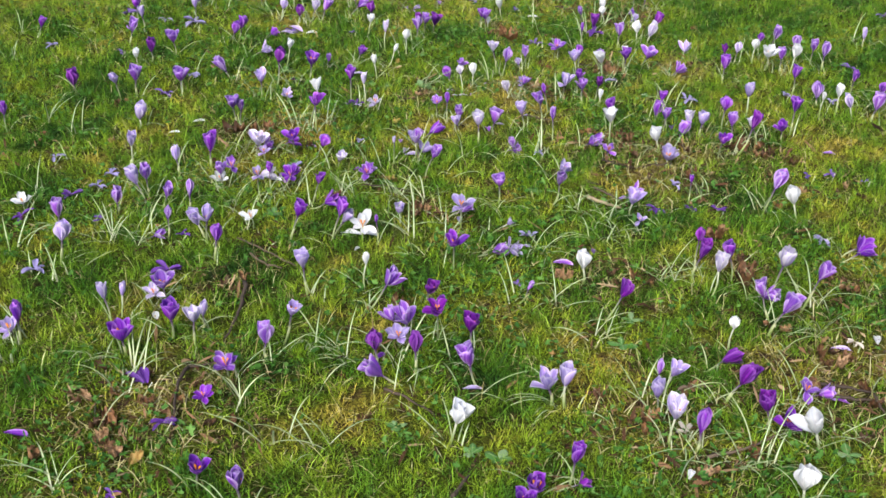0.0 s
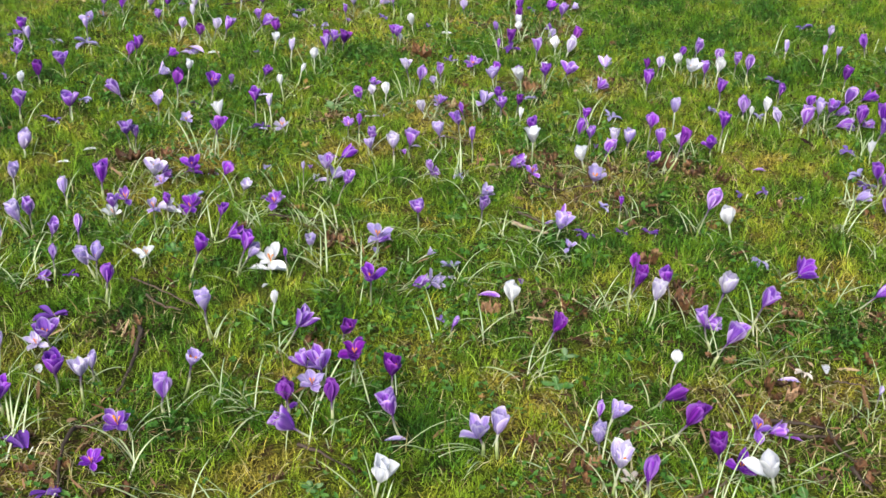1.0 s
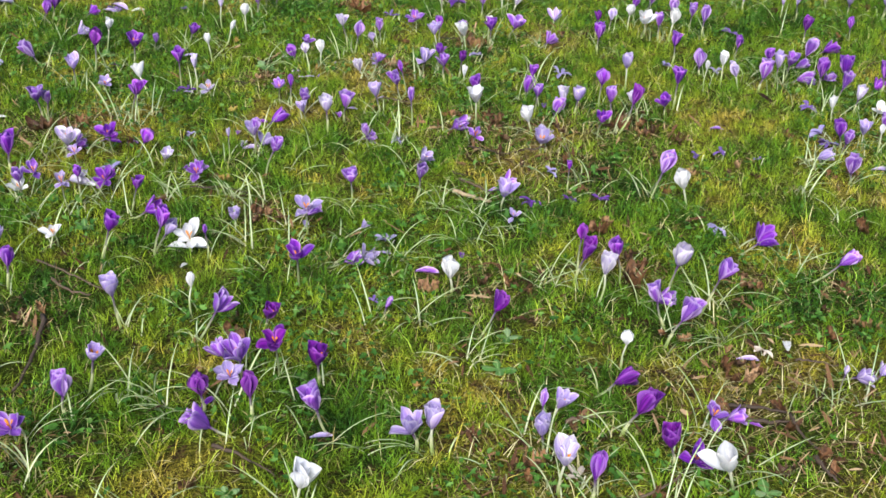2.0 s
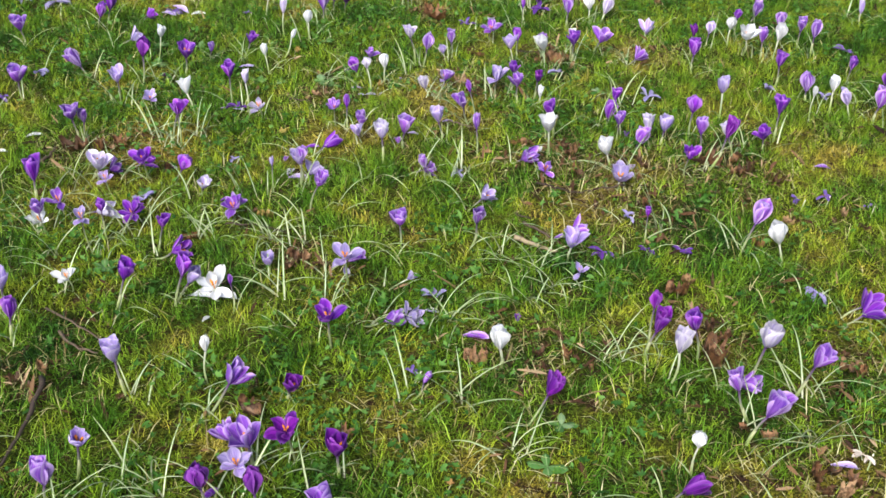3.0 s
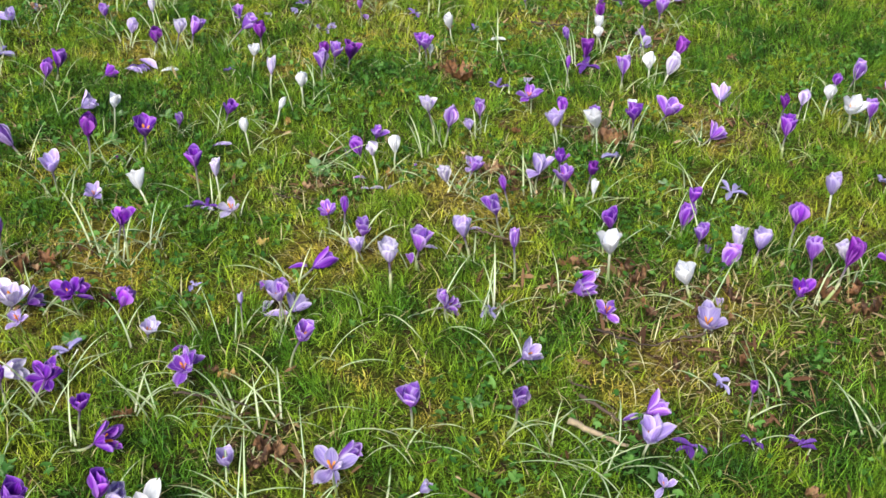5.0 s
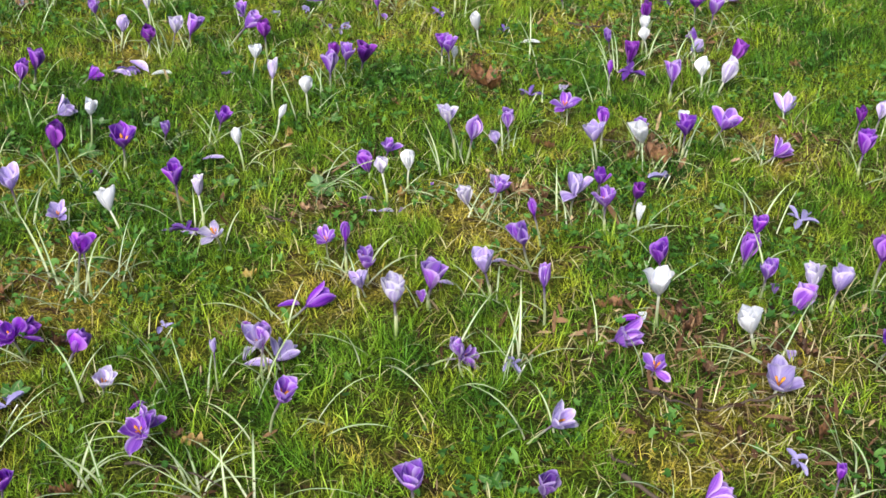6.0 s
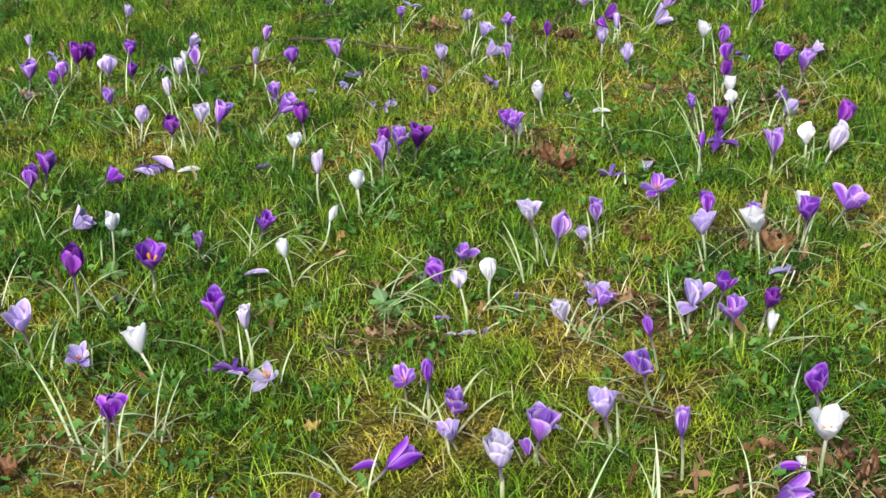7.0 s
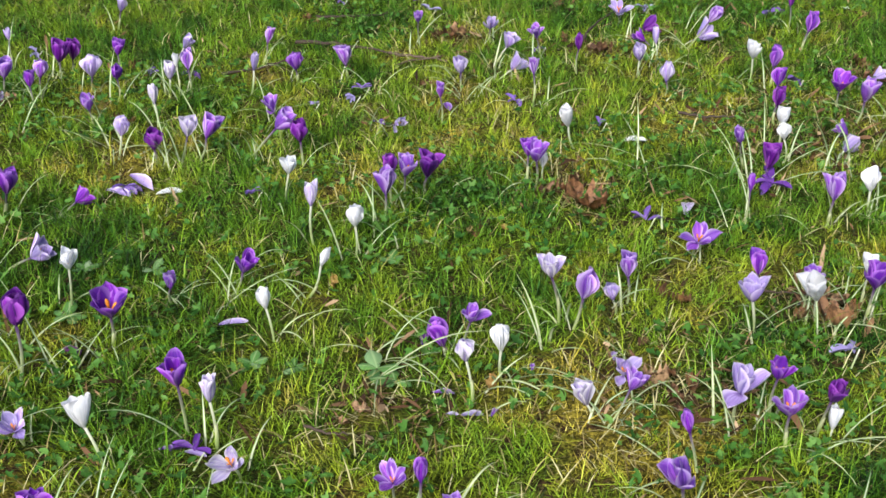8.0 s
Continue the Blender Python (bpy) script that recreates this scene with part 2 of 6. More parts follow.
def sheet(name, points, faces, uvs=None, smooth=True):
    me = bpy.data.meshes.new(name)
    me.from_pydata(points, [], faces)
    if uvs is not None:
        layer = me.uv_layers.new(name="UVMap")
        ids = np.empty(len(me.loops), int)
        me.loops.foreach_get("vertex_index", ids)
        layer.data.foreach_set("uv", np.asarray(uvs, np.float32)[ids].ravel())
    if smooth:
        me.polygons.foreach_set("use_smooth", [True] * len(me.polygons))
    return me


def lattice(columns, rows):
    """Quads of a grid with that many points across and along."""
    return [(j * columns + i, j * columns + i + 1, (j + 1) * columns + i + 1, (j + 1) * columns + i)
            for j in range(rows - 1) for i in range(columns - 1)]


def part(name, me, material, parent, label=""):
    ob = new(name, me)
    if not me.materials:
        me.materials.append(material)
    ob.parent = parent
    return tagged(ob, label) if label else ob


def crowd(name, points, faces_per, material, label, category, tone=None):
    """One object of many small alike pieces: points is (pieces, corners, 3), faces_per the faces of one piece."""
    count, corners, _ = points.shape
    me = bpy.data.meshes.new(name)
    sizes = [len(face) for face in faces_per]
    flat = np.concatenate([np.array(face) for face in faces_per])
    loops = (np.arange(count)[:, None] * corners + flat[None]).ravel()
    totals = np.tile(sizes, count)
    me.vertices.add(count * corners)
    me.vertices.foreach_set("co", points.astype(np.float32).ravel())
    me.loops.add(len(loops))
    me.loops.foreach_set("vertex_index", loops.astype(np.int32))
    me.polygons.add(len(totals))
    me.polygons.foreach_set("loop_start", np.r_[0, np.cumsum(totals)[:-1]].astype(np.int32))
    me.polygons.foreach_set("loop_total", totals.astype(np.int32))
    me.update(calc_edges=True)
    me.validate()
    me.materials.append(material)
    if tone is not None:
        me.attributes.new("tone", "FLOAT", "POINT").data.foreach_set("value", np.repeat(tone, corners).astype(np.float32))
    return tagged(new(name, me), label, category, "", "stuff")


# places on the lawn: x, y, radius
BARE = (
    (-0.43, 1.54, 0.14), (-0.33, 1.64, 0.16), (0.77, 1.78, 0.2), (0.43, 1.64, 0.1), (0.41, 2.11, 0.12), (0.67, 2.20, 0.08), (0.87, 2.11, 0.08),
    (0.51, 1.52, 0.1), (-0.00, 2.37, 0.07), (-0.34, 2.02, 0.08), (0.50, 2.75, 0.16), (0.59, 2.69, 0.1), (0.77, 2.77, 0.15), (-0.45, 2.74, 0.1),
    (0.57, 2.58, 0.13), (0.65, 2.56, 0.1), (0.16, 3.58, 0.08), (0.54, 3.85, 0.14), (0.47, 3.31, 0.08), (0.29, 3.09, 0.08), (0.70, 3.35, 0.1),
    (-0.06, 4.25, 0.08), (0.21, 4.21, 0.06), (-0.04, 3.05, 0.08), (0.28, 3.11, 0.1), (0.68, 4.11, 0.08), (0.85, 1.70, 0.16), (0.76, 1.85, 0.1),
    (1.03, 2.09, 0.08),
)
MOSSY = (
    (0.37, 1.79, 0.12), (-0.32, 1.54, 0.12), (0.23, 1.96, 0.12), (-0.56, 1.85, 0.12), (0.98, 2.87, 0.18), (0.72, 1.77, 0.14),
    (-0.08, 1.68, 0.14), (-0.37, 2.61, 0.15), (0.14, 2.95, 0.2), (0.28, 3.03, 0.16), (-0.58, 2.97, 0.12), (0.78, 3.31, 0.18), (0.62, 2.71, 0.1),
    (0.41, 2.56, 0.12), (-0.35, 2.83, 0.14), (0.16, 2.96, 0.2), (-0.46, 3.67, 0.15), (-0.19, 3.74, 0.12), (0.01, 3.91, 0.2),
    (-0.30, 3.71, 0.12), (0.10, 2.98, 0.18), (0.23, 3.00, 0.2), (0.43, 4.11, 0.25), (-0.07, 3.74, 0.25), (-0.48, 3.72, 0.15), (-0.16, 3.69, 0.12),
    (0.99, 2.88, 0.18), (1.20, 2.60, 0.15), (0.84, 1.81, 0.15), (1.15, 2.46, 0.12),
)
LUSH = (
    (0.75, 3.75, 0.3), (1.4, 3.7, 0.45), (1.15, 3.6, 0.3), (0.85, 4.3, 0.4),
    (0.18, 1.79, 0.16), (0.18, 1.57, 0.14), (-0.19, 1.77, 0.14), (-1.05, 2.89, 0.3), (-1.04, 3.45, 0.3), (0.46, 1.95, 0.14), (0.01, 3.59, 0.2),
    (0.41, 2.30, 0.14), (-0.30, 2.38, 0.1), (-0.70, 3.30, 0.2), (-0.38, 3.15, 0.2), (-0.08, 3.06, 0.15), (0.25, 2.50, 0.12), (-0.33, 2.35, 0.18),
    (0.76, 2.51, 0.14), (0.39, 2.33, 0.15), (0.51, 3.50, 0.2), (-0.19, 3.50, 0.18), (-0.60, 3.38, 0.2), (0.04, 3.07, 0.15), (-0.41, 3.04, 0.2),
    (0.73, 3.56, 0.15), (-0.20, 3.33, 0.2), (-0.17, 3.53, 0.2), (0.36, 3.58, 0.2), (0.39, 4.20, 0.2), (-0.37, 3.21, 0.2), (0.73, 4.29, 0.25),
    (-0.39, 3.67, 0.1),
)


def drift(x, y, pitch, phase):
    """A smooth value from 0 to 1 that varies over the lawn."""
    a = np.sin(pitch * x + 1.3 * phase + 1.7 * np.sin(0.63 * pitch * y + phase))
    b = np.sin(pitch * 1.13 * y + 2.1 * phase + 1.5 * np.sin(0.71 * pitch * x - phase))
    c = np.sin(2.3 * pitch * (x + y) + phase) * np.sin(2.1 * pitch * (x - y))
    return np.clip(0.5 + 0.28 * a + 0.22 * b + 0.14 * c, 0, 1)


def nearness(x, y, spots):
    """1 within one of the spots, falling softly to 0 outside, with a ragged edge."""
    value = np.zeros_like(x)
    ragged = 1 + 0.35 * np.sin(37 * x + 3 * np.sin(29 * y)) * np.sin(41 * y + 2 * np.sin(31 * x))
    for cx, cy, r in spots:
        value = np.maximum(value, np.exp(-(((x - cx) ** 2 + (y - cy) ** 2) / (r * ragged) ** 2) ** 1.5))
    return value


def bareness(x, y):
    return nearness(x, y, BARE)


def moss_tone(x, y):
    """From 0, lush dark green, to 1, yellow moss."""
    tone = 0.35 + 0.005 * np.clip(y - 2, -1, 3) - 0.11 * np.clip(y - 3.5, 0, 1.2) + 0.14 * drift(x, y, 4.3, 0.9) + 0.4 * (drift(x, y, 19.0, 2.3) - 0.5) + 0.3 * (drift(0.77 * x - 0.64 * y, 0.64 * x + 0.77 * y, 12.7, 4.9) - 0.5) + 0.5 * (drift(x, y, 53.0, 3.3) - 0.5)
    tone = np.clip(tone + 0.21 * nearness(x, y, MOSSY) - 0.07 * nearness(x, y, LUSH), 0, 1)
    inside = np.exp(-(((x - 0.25) / 2.4) ** 4) - ((y - 3.0) / 2.4) ** 4)
    return 0.42 + (tone - 0.42) * inside


def beyond(x, y):
    """How many metres a place lies outside the flower patch, which widens away from its near end."""
    side = np.maximum(-0.35 - 0.34 * y - x, x - 0.6 - 0.37 * y)
    return np.maximum(np.maximum(side, np.maximum(1.1 - y, y - 4.9)), 0)


# ---- ground ----
def build_ground():
    def spread(low, high, step):
        core = np.arange(low, high + step / 2, step)
        far = np.array([0.3, 0.8, 1.6, 3, 6, 12, 30, 80, 200, 600])
        return np.r_[low - far[::-1], core, high + far]

    xs, ys = spread(-4.0, 4.4, 0.06), spread(-2.0, 7.6, 0.06)
    gx, gy = np.meshgrid(xs, ys)
    points = np.stack([gx, gy, swell(gx, gy)], -1).reshape(-1, 3)
    me = sheet("ground", points.tolist(), lattice(len(xs), len(ys)))
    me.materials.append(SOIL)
    me.attributes.new("tone", "FLOAT", "POINT").data.foreach_set("value", moss_tone(gx, gy).ravel().astype(np.float32))
    turf = 1 - np.exp(-beyond(gx, gy) / 1.3)
    me.attributes.new("turf", "FLOAT", "POINT").data.foreach_set("value", turf.ravel().astype(np.float32))
    tagged(new("ground", me), "mossy lawn soil with grass roots and brown crumbs", "ground", "", "structure")


build_ground()
rng = np.random.default_rng(11)


def scatter(count, x0, x1, y0, y1):
    return rng.uniform(x0, x1, count), rng.uniform(y0, y1, count)


def blades(name, x, y, length, width, lean, material, label, category, droop=0.5):
    """Thin tapered blades, each bent over at half its length."""
    count = len(x)
    turn = rng.uniform(0, 2 * np.pi, count)
    ahead = np.stack([np.cos(turn), np.sin(turn), np.zeros(count)], -1)
    side = np.stack([-np.sin(turn), np.cos(turn), np.zeros(count)], -1)
    up = np.array([0.0, 0.0, 1.0])
    root = np.stack([x, y, swell(x, y) - 0.002], -1)
    first = lean[:, None]
    second = np.clip(lean + droop * rng.uniform(0.2, 1.2, count), 0, 1.62)[:, None]
    half = length[:, None] / 2
    middle = root + half * (np.sin(first) * ahead + np.cos(first) * up)
    tip = middle + half * (np.sin(second) * ahead + np.cos(second) * up)
    tip[:, 2] = np.maximum(tip[:, 2], root[:, 2] + 0.003)
    w = width[:, None] / 2
    points = np.stack([root - side * w * 0.8, root + side * w * 0.8, middle + side * w, middle - side * w, tip], 1)
    return crowd(name, points, [(0, 1, 2, 3), (3, 2, 4)], material, label, category, moss_tone(x, y))


def fan(count, soft=0.25):
    """Places on the flower patch, thinning out softly round it."""
    x, y = scatter(int(count * 2.2), -2.9, 3.3, 0.5, 5.5)
    keep = rng.random(len(x)) < np.exp(-((beyond(x, y) / soft) ** 2))
    return x[keep], y[keep]


# how much of the grass stands: pressed down where dead leaves, flowers and low weeds lie
CELL, WEST, SOUTH = 0.006, -3.2, 0.3
standing = np.ones((910, 1120))


def press(x, y, radius, left):
    """Leaves only that share of the grass round a place."""
    reach = int(radius * 1.6 / CELL) + 1
    i, j = int((x - WEST) / CELL), int((y - SOUTH) / CELL)
    rows, columns = np.mgrid[max(j - reach, 0):j + reach + 1, max(i - reach, 0):i + reach + 1]
    off = np.hypot(columns * CELL + WEST - x, rows * CELL + SOUTH - y) / radius
    share = 1 - (1 - left) * np.exp(-off ** 4)
    block = standing[max(j - reach, 0):j + reach + 1, max(i - reach, 0):i + reach + 1]
    np.minimum(block, share[:block.shape[0], :block.shape[1]], out=block)


def upright(x, y):
    j = np.clip(((y - SOUTH) / CELL).astype(int), 0, standing.shape[0] - 1)
    i = np.clip(((x - WEST) / CELL).astype(int), 0, standing.shape[1] - 1)
    return standing[j, i]


def fuzz(name, x, y, length, width, lean, material, label, category):
    """Short straight spikes of grass and moss, one triangle each."""
    count = len(x)
    turn, twist = rng.uniform(0, 2 * np.pi, count), rng.uniform(0, 2 * np.pi, count)
    root = np.stack([x, y, swell(x, y) - 0.002], -1)
    side = np.stack([np.cos(twist), np.sin(twist), np.zeros(count)], -1) * (width / 2)[:, None]
    tip = root + length[:, None] * np.stack([np.sin(lean) * np.cos(turn), np.sin(lean) * np.sin(turn), np.cos(lean)], -1)
    return crowd(name, np.stack([root - side, root + side, tip], 1), [(0, 1, 2)], material, label, category, moss_tone(x, y))


def build_lawn():
    # low fuzz of fine grass and moss
    x, y = fan(2050000)
    clump = np.clip(0.16 + 1.8 * (drift(x, y, 95.0, 1.9) - 0.33) + 1.1 * (drift(x, y, 37.0, 4.2) - 0.5), 0.03, 1)
    left = upright(x, y)
    keep = rng.random(len(x)) < clump * (1.0 - 0.72 * bareness(x, y)) * (0.3 + 0.7 * left)
    x, y, clump, left = x[keep], y[keep], clump[keep], left[keep]
    fresh = 1.0 - moss_tone(x, y)
    length = ((0.008 + 0.022 * fresh) * rng.gamma(5.0, 1 / 5, len(x)) + 0.005) * (0.65 + 0.55 * clump) * (0.35 + 0.65 * left)
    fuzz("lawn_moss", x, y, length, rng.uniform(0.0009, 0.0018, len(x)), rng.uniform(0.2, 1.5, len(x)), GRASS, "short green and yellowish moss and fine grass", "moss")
    # the lawn's own bent blades
    x, y = fan(420000)
    left = upright(x, y)
    fresh = 1.0 - moss_tone(x, y)
    keep = rng.random(len(x)) < np.clip(1.6 * fresh - 0.35 + 0.5 * (drift(x, y, 33.0, 2.2) - 0.5), 0.12, 1) * (1 - 0.8 * bareness(x, y)) * left
    x, y, fresh, left = x[keep], y[keep], fresh[keep], left[keep]
    length = (rng.gamma(7.0, 0.0027, len(x)) + 0.006) * (0.6 + 0.6 * fresh) * (0.4 + 0.6 * left)
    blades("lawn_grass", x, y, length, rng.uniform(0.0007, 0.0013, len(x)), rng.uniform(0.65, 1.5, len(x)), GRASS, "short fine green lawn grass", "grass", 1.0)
    # longer single blades in tufts
    x, y = fan(110000)
    keep = rng.random(len(x)) < (0.42 * (drift(x, y, 9.0, 5.1) > 0.5) * (1.1 - moss_tone(x, y)) * (1 - 0.8 * bareness(x, y)) + 0.06) * upright(x, y)
    x, y = x[keep], y[keep]
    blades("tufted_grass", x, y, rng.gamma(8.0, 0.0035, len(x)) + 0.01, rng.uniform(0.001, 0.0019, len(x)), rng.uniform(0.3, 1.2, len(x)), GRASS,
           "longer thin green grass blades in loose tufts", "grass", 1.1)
    # the lawn goes on outside, with ever fewer and coarser blades
    x, y = scatter(460000, -9.0, 9.5, -6.0, 13.0)
    off = beyond(x, y)
    keep = rng.random(len(x)) < (1 - np.exp(-((off / 0.25) ** 2))) * np.exp(-off / 1.3)
    x, y, off = x[keep], y[keep], off[keep]
    blades("outer_grass", x, y, rng.uniform(0.012, 0.04, len(x)) * (1 + 0.3 * off), rng.uniform(0.0015, 0.003, len(x)) * (1.3 + 1.0 * off), rng.uniform(0.2, 1.3, len(x)), GRASS,
           "short green lawn grass round the flower patch", "grass", 0.8)
    # dry strands
    x, y = fan(125000)
    dry = rng.random(len(x)) < 0.2 + 0.03 * (y - 1.5) + 0.65 * bareness(x, y) + 0.22 * nearness(x, y, MOSSY)
    x, y = x[dry], y[dry]
    blades("dead_grass", x, y, rng.uniform(0.012, 0.055, len(x)), rng.uniform(0.0007, 0.0017, len(x)), rng.uniform(0.6, 1.4, len(x)), STRAW,
           "pale dry grass strands lying in the lawn", "dead grass", 0.5)


def build_herbs():
    """Low three-lobed leaves in patches."""
    x, y = fan(190000)
    patch = np.clip(7 * (drift(x, y, 7.2, 4.4) - 0.62), 0, 1) + nearness(x, y, LUSH) * np.clip(6 * (drift(x, y, 21.0, 1.4) - 0.45), 0, 1)
    keep = rng.random(len(x)) < (0.012 + 0.42 * np.minimum(patch, 1) * (0.25 + 0.75 * (drift(x, y, 61.0, 0.6) > 0.4))) * upright(x, y)
    x, y = x[keep], y[keep]
    count = len(x)
    r = rng.uniform(0.003, 0.009, count)
    turn = rng.uniform(0, 2 * np.pi, count)
    z = swell(x, y) + rng.uniform(0.01, 0.028, count)
    tilt = rng.normal(0, 0.35, (count, 2))
    angles = np.array([0, 28, 55, 88, 120, 150, 180, 232, 308]) * np.pi / 180
    radii = np.array([0.75, 0.95, 0.5, 1.1, 0.5, 0.95, 0.75, 0.3, 0.3])
    px = radii * np.cos(angles)
    py = radii * np.sin(angles)
    c, s = np.cos(turn)[:, None], np.sin(turn)[:, None]
    ox, oy = (px * c - py * s) * r[:, None], (px * s + py * c) * r[:, None]
    oz = ox * tilt[:, :1] + oy * tilt[:, 1:]
    rim = np.stack([x[:, None] + ox, y[:, None] + oy, z[:, None] + oz], -1)
    heart = np.stack([x, y, z - r * 0.25], -1)[:, None]
    points = np.concatenate([heart, rim], 1)
    faces = [(0, 1 + k, 1 + (k + 1) % 9) for k in range(9)]
    crowd("ground_herbs", points, faces, HERB, "small dark green lobed leaves low in the grass", "herb")


def build_litter():
    """Crumbled brown leaves in the bare places."""
    x, y = fan(80000)
    keep = rng.random(len(x)) < 0.03 + 0.07 * np.clip(y - 3.4, 0, 1.3) + 0.8 * bareness(x, y) ** 1.1 + 0.18 * (drift(x, y, 13.0, 2.7) > 0.72)
    x, y = x[keep], y[keep]
    count = len(x)
    size = np.minimum(rng.gamma(1.6, 0.0016, count) + 0.0012, 0.0085)
    turn = rng.uniform(0, 2 * np.pi, count)
    z = swell(x, y) + rng.uniform(0.003, 0.016, count)
    tilt = rng.normal(0, 0.4, (count, 2))
    shape = np.array([(-1.2, -0.1), (-0.3, -0.55), (0.9, -0.3), (1.1, 0.2), (0.2, 0.6), (-0.7, 0.4)])
    c, s = np.cos(turn)[:, None], np.sin(turn)[:, None]
    long, thin = rng.uniform(0.8, 2.7, (count, 1)), rng.uniform(0.35, 0.9, (count, 1))
    ox = (shape[:, 0] * long * c - shape[:, 1] * thin * s) * size[:, None]
    oy = (shape[:, 0] * long * s + shape[:, 1] * thin * c) * size[:, None]
    oz = ox * tilt[:, :1] + oy * tilt[:, 1:] + np.abs(shape[:, 1]) * size[:, None] * 0.5
    points = np.stack([x[:, None] + ox, y[:, None] + oy, z[:, None] + oz], -1)
    crowd("leaf_litter", points, [(0, 1, 4, 5), (1, 2, 3, 4)], LITTER, "crumbled brown leaf litter between the grass", "leaf litter")




# ---- crocuses ----
dice = random.Random(7)
COLOURS = {"white": "white", "streaked": "streaked white", "lilac": "pale lilac", "violet": "mid violet", "purple": "deep purple", "plum": "dark plum purple"}
FORMS = {"bud": "narrow closed bud", "cup": "half-closed cup", "open": "open cup", "flat": "wide open star", "lie": "cup fallen over sideways", "egg": "round closed cup", "splay": "petals spread out flat"}
# start angle, end angle from the flower's axis in degrees, width over length, inner petals' share of the angles
SHAPES = {"bud": (56, -13, 0.46, 0.8), "cup": (77, 0, 0.64, 0.8), "open": (76, 9, 0.6, 0.78), "flat": (84, 40, 0.6, 0.76), "lie": (78, 12, 0.54, 0.78),
          "egg": (86, -17, 0.8, 0.88), "splay": (84, 58, 0.62, 0.8)}


def petal_mesh(name, length, width, begin, end, cup, wave=0.0, columns=7, rows=9, blunt=2.1):
    """A petal that grows from the origin up along z and out along +y."""
    points, uvs = [], []
    y = z = 0.0
    phase = dice.uniform(0, 6.28)
    last = 0.0
    for j in range(rows):
        u = 1 - (1 - j / (rows - 1)) ** 1.4
        bend = radians(begin + (end - begin) * u**0.45)
        y += math.sin(bend) * length * (u - last)
        z += math.cos(bend) * length * (u - last)
        last = u
        if u < 0.62:
            part_width = 0.24 + 0.76 * math.sin(0.5 * math.pi * u / 0.62) ** 1.2
        else:
            part_width = max(0.03, (1 - ((u - 0.62) / 0.38) ** blunt)) ** 0.62
        broad = width * length * part_width
        for i in range(columns):
            v = 2 * i / (columns - 1) - 1
            # edges turn in towards the axis
            fold = cup * v * v * broad * 0.55
            ripple = wave * length * math.sin(phase + 5 * u + 2.5 * v) * u
            points.append((v * broad / 2, y - fold * math.cos(bend) + ripple, z + fold * math.sin(bend)))
            uvs.append((0.5 + v / 2, u))
    return sheet(name, points, lattice(columns, rows), uvs)


def tube_mesh(name, path, radii, sides=6):
    points, uvs = [], []
    for j, (p, r) in enumerate(zip(path, radii)):
        for i in range(sides + 1):
            a = 2 * math.pi * i / sides
            points.append((p[0] + r * math.cos(a), p[1] + r * math.sin(a), p[2]))
            uvs.append((i / sides, j / (len(path) - 1)))
    return sheet(name, points, lattice(sides + 1, len(path)), uvs)


def leaf_mesh(length, width, lean, droop):
    """A narrow folded leaf that arches over along +y."""
    points, uvs, rows = [], [], 9
    y = z = 0.0
    sway = dice.uniform(-0.12, 0.12) * length
    for j in range(rows):
        u = j / (rows - 1)
        bend = radians(lean + droop * u**1.4)
        if j:
            y += math.sin(bend) * length / (rows - 1)
            z = max(0.002, z + math.cos(bend) * length / (rows - 1))
        w = width / 2 * (0.7 + 0.5 * math.sin(math.pi * min(u + 0.15, 1))) * (1 - u**4)
        x = sway * u * u
        points += [(x - w, y, z + w * 0.5), (x, y, z), (x + w, y, z + w * 0.5)]
        uvs += [(0, u), (0.5, u), (1, u)]
    return sheet("leaf", points, lattice(3, rows), uvs)


def stigma_mesh(length):
    """Three feathery orange arms on a short style."""
    points, faces = [], []
    for k in range(3):
        a = 2 * math.pi * k / 3 + 0.4
        ca, sa = math.cos(a), math.sin(a)
        for reach, rise, wide in ((0.0, 0.0, 0.05), (0.1, 0.55, 0.07), (0.22, 0.85, 0.13), (0.34, 1.0, 0.07)):
            for off, lift in ((-wide, 0), (0, wide), (wide, 0), (0, -wide)):
                points.append((length * (reach * ca - off * sa), length * (reach * sa + off * ca), length * (rise + lift)))
        b = 16 * k
        for j in range(3):
            for i in range(4):
                faces.append((b + 4 * j + i, b + 4 * j + (i + 1) % 4, b + 4 * j + 4 + (i + 1) % 4, b + 4 * j + 4 + i))
        faces.append((b + 15, b + 14, b + 13, b + 12))
    return sheet("stigma", points, faces)


def grow_leaves(parent, count, long):
    for _ in range(count):
        length = long * dice.uniform(0.5, 1.3)
        leaf = part("leaf", leaf_mesh(length, dice.uniform(0.0018, 0.0031), dice.uniform(12, 60), dice.uniform(25, 95)), BLADE, parent)
        leaf.matrix_basis = pose(dice.gauss(0, 0.012), dice.gauss(0, 0.012), -0.002, 0, 0, dice.uniform(0, 360))


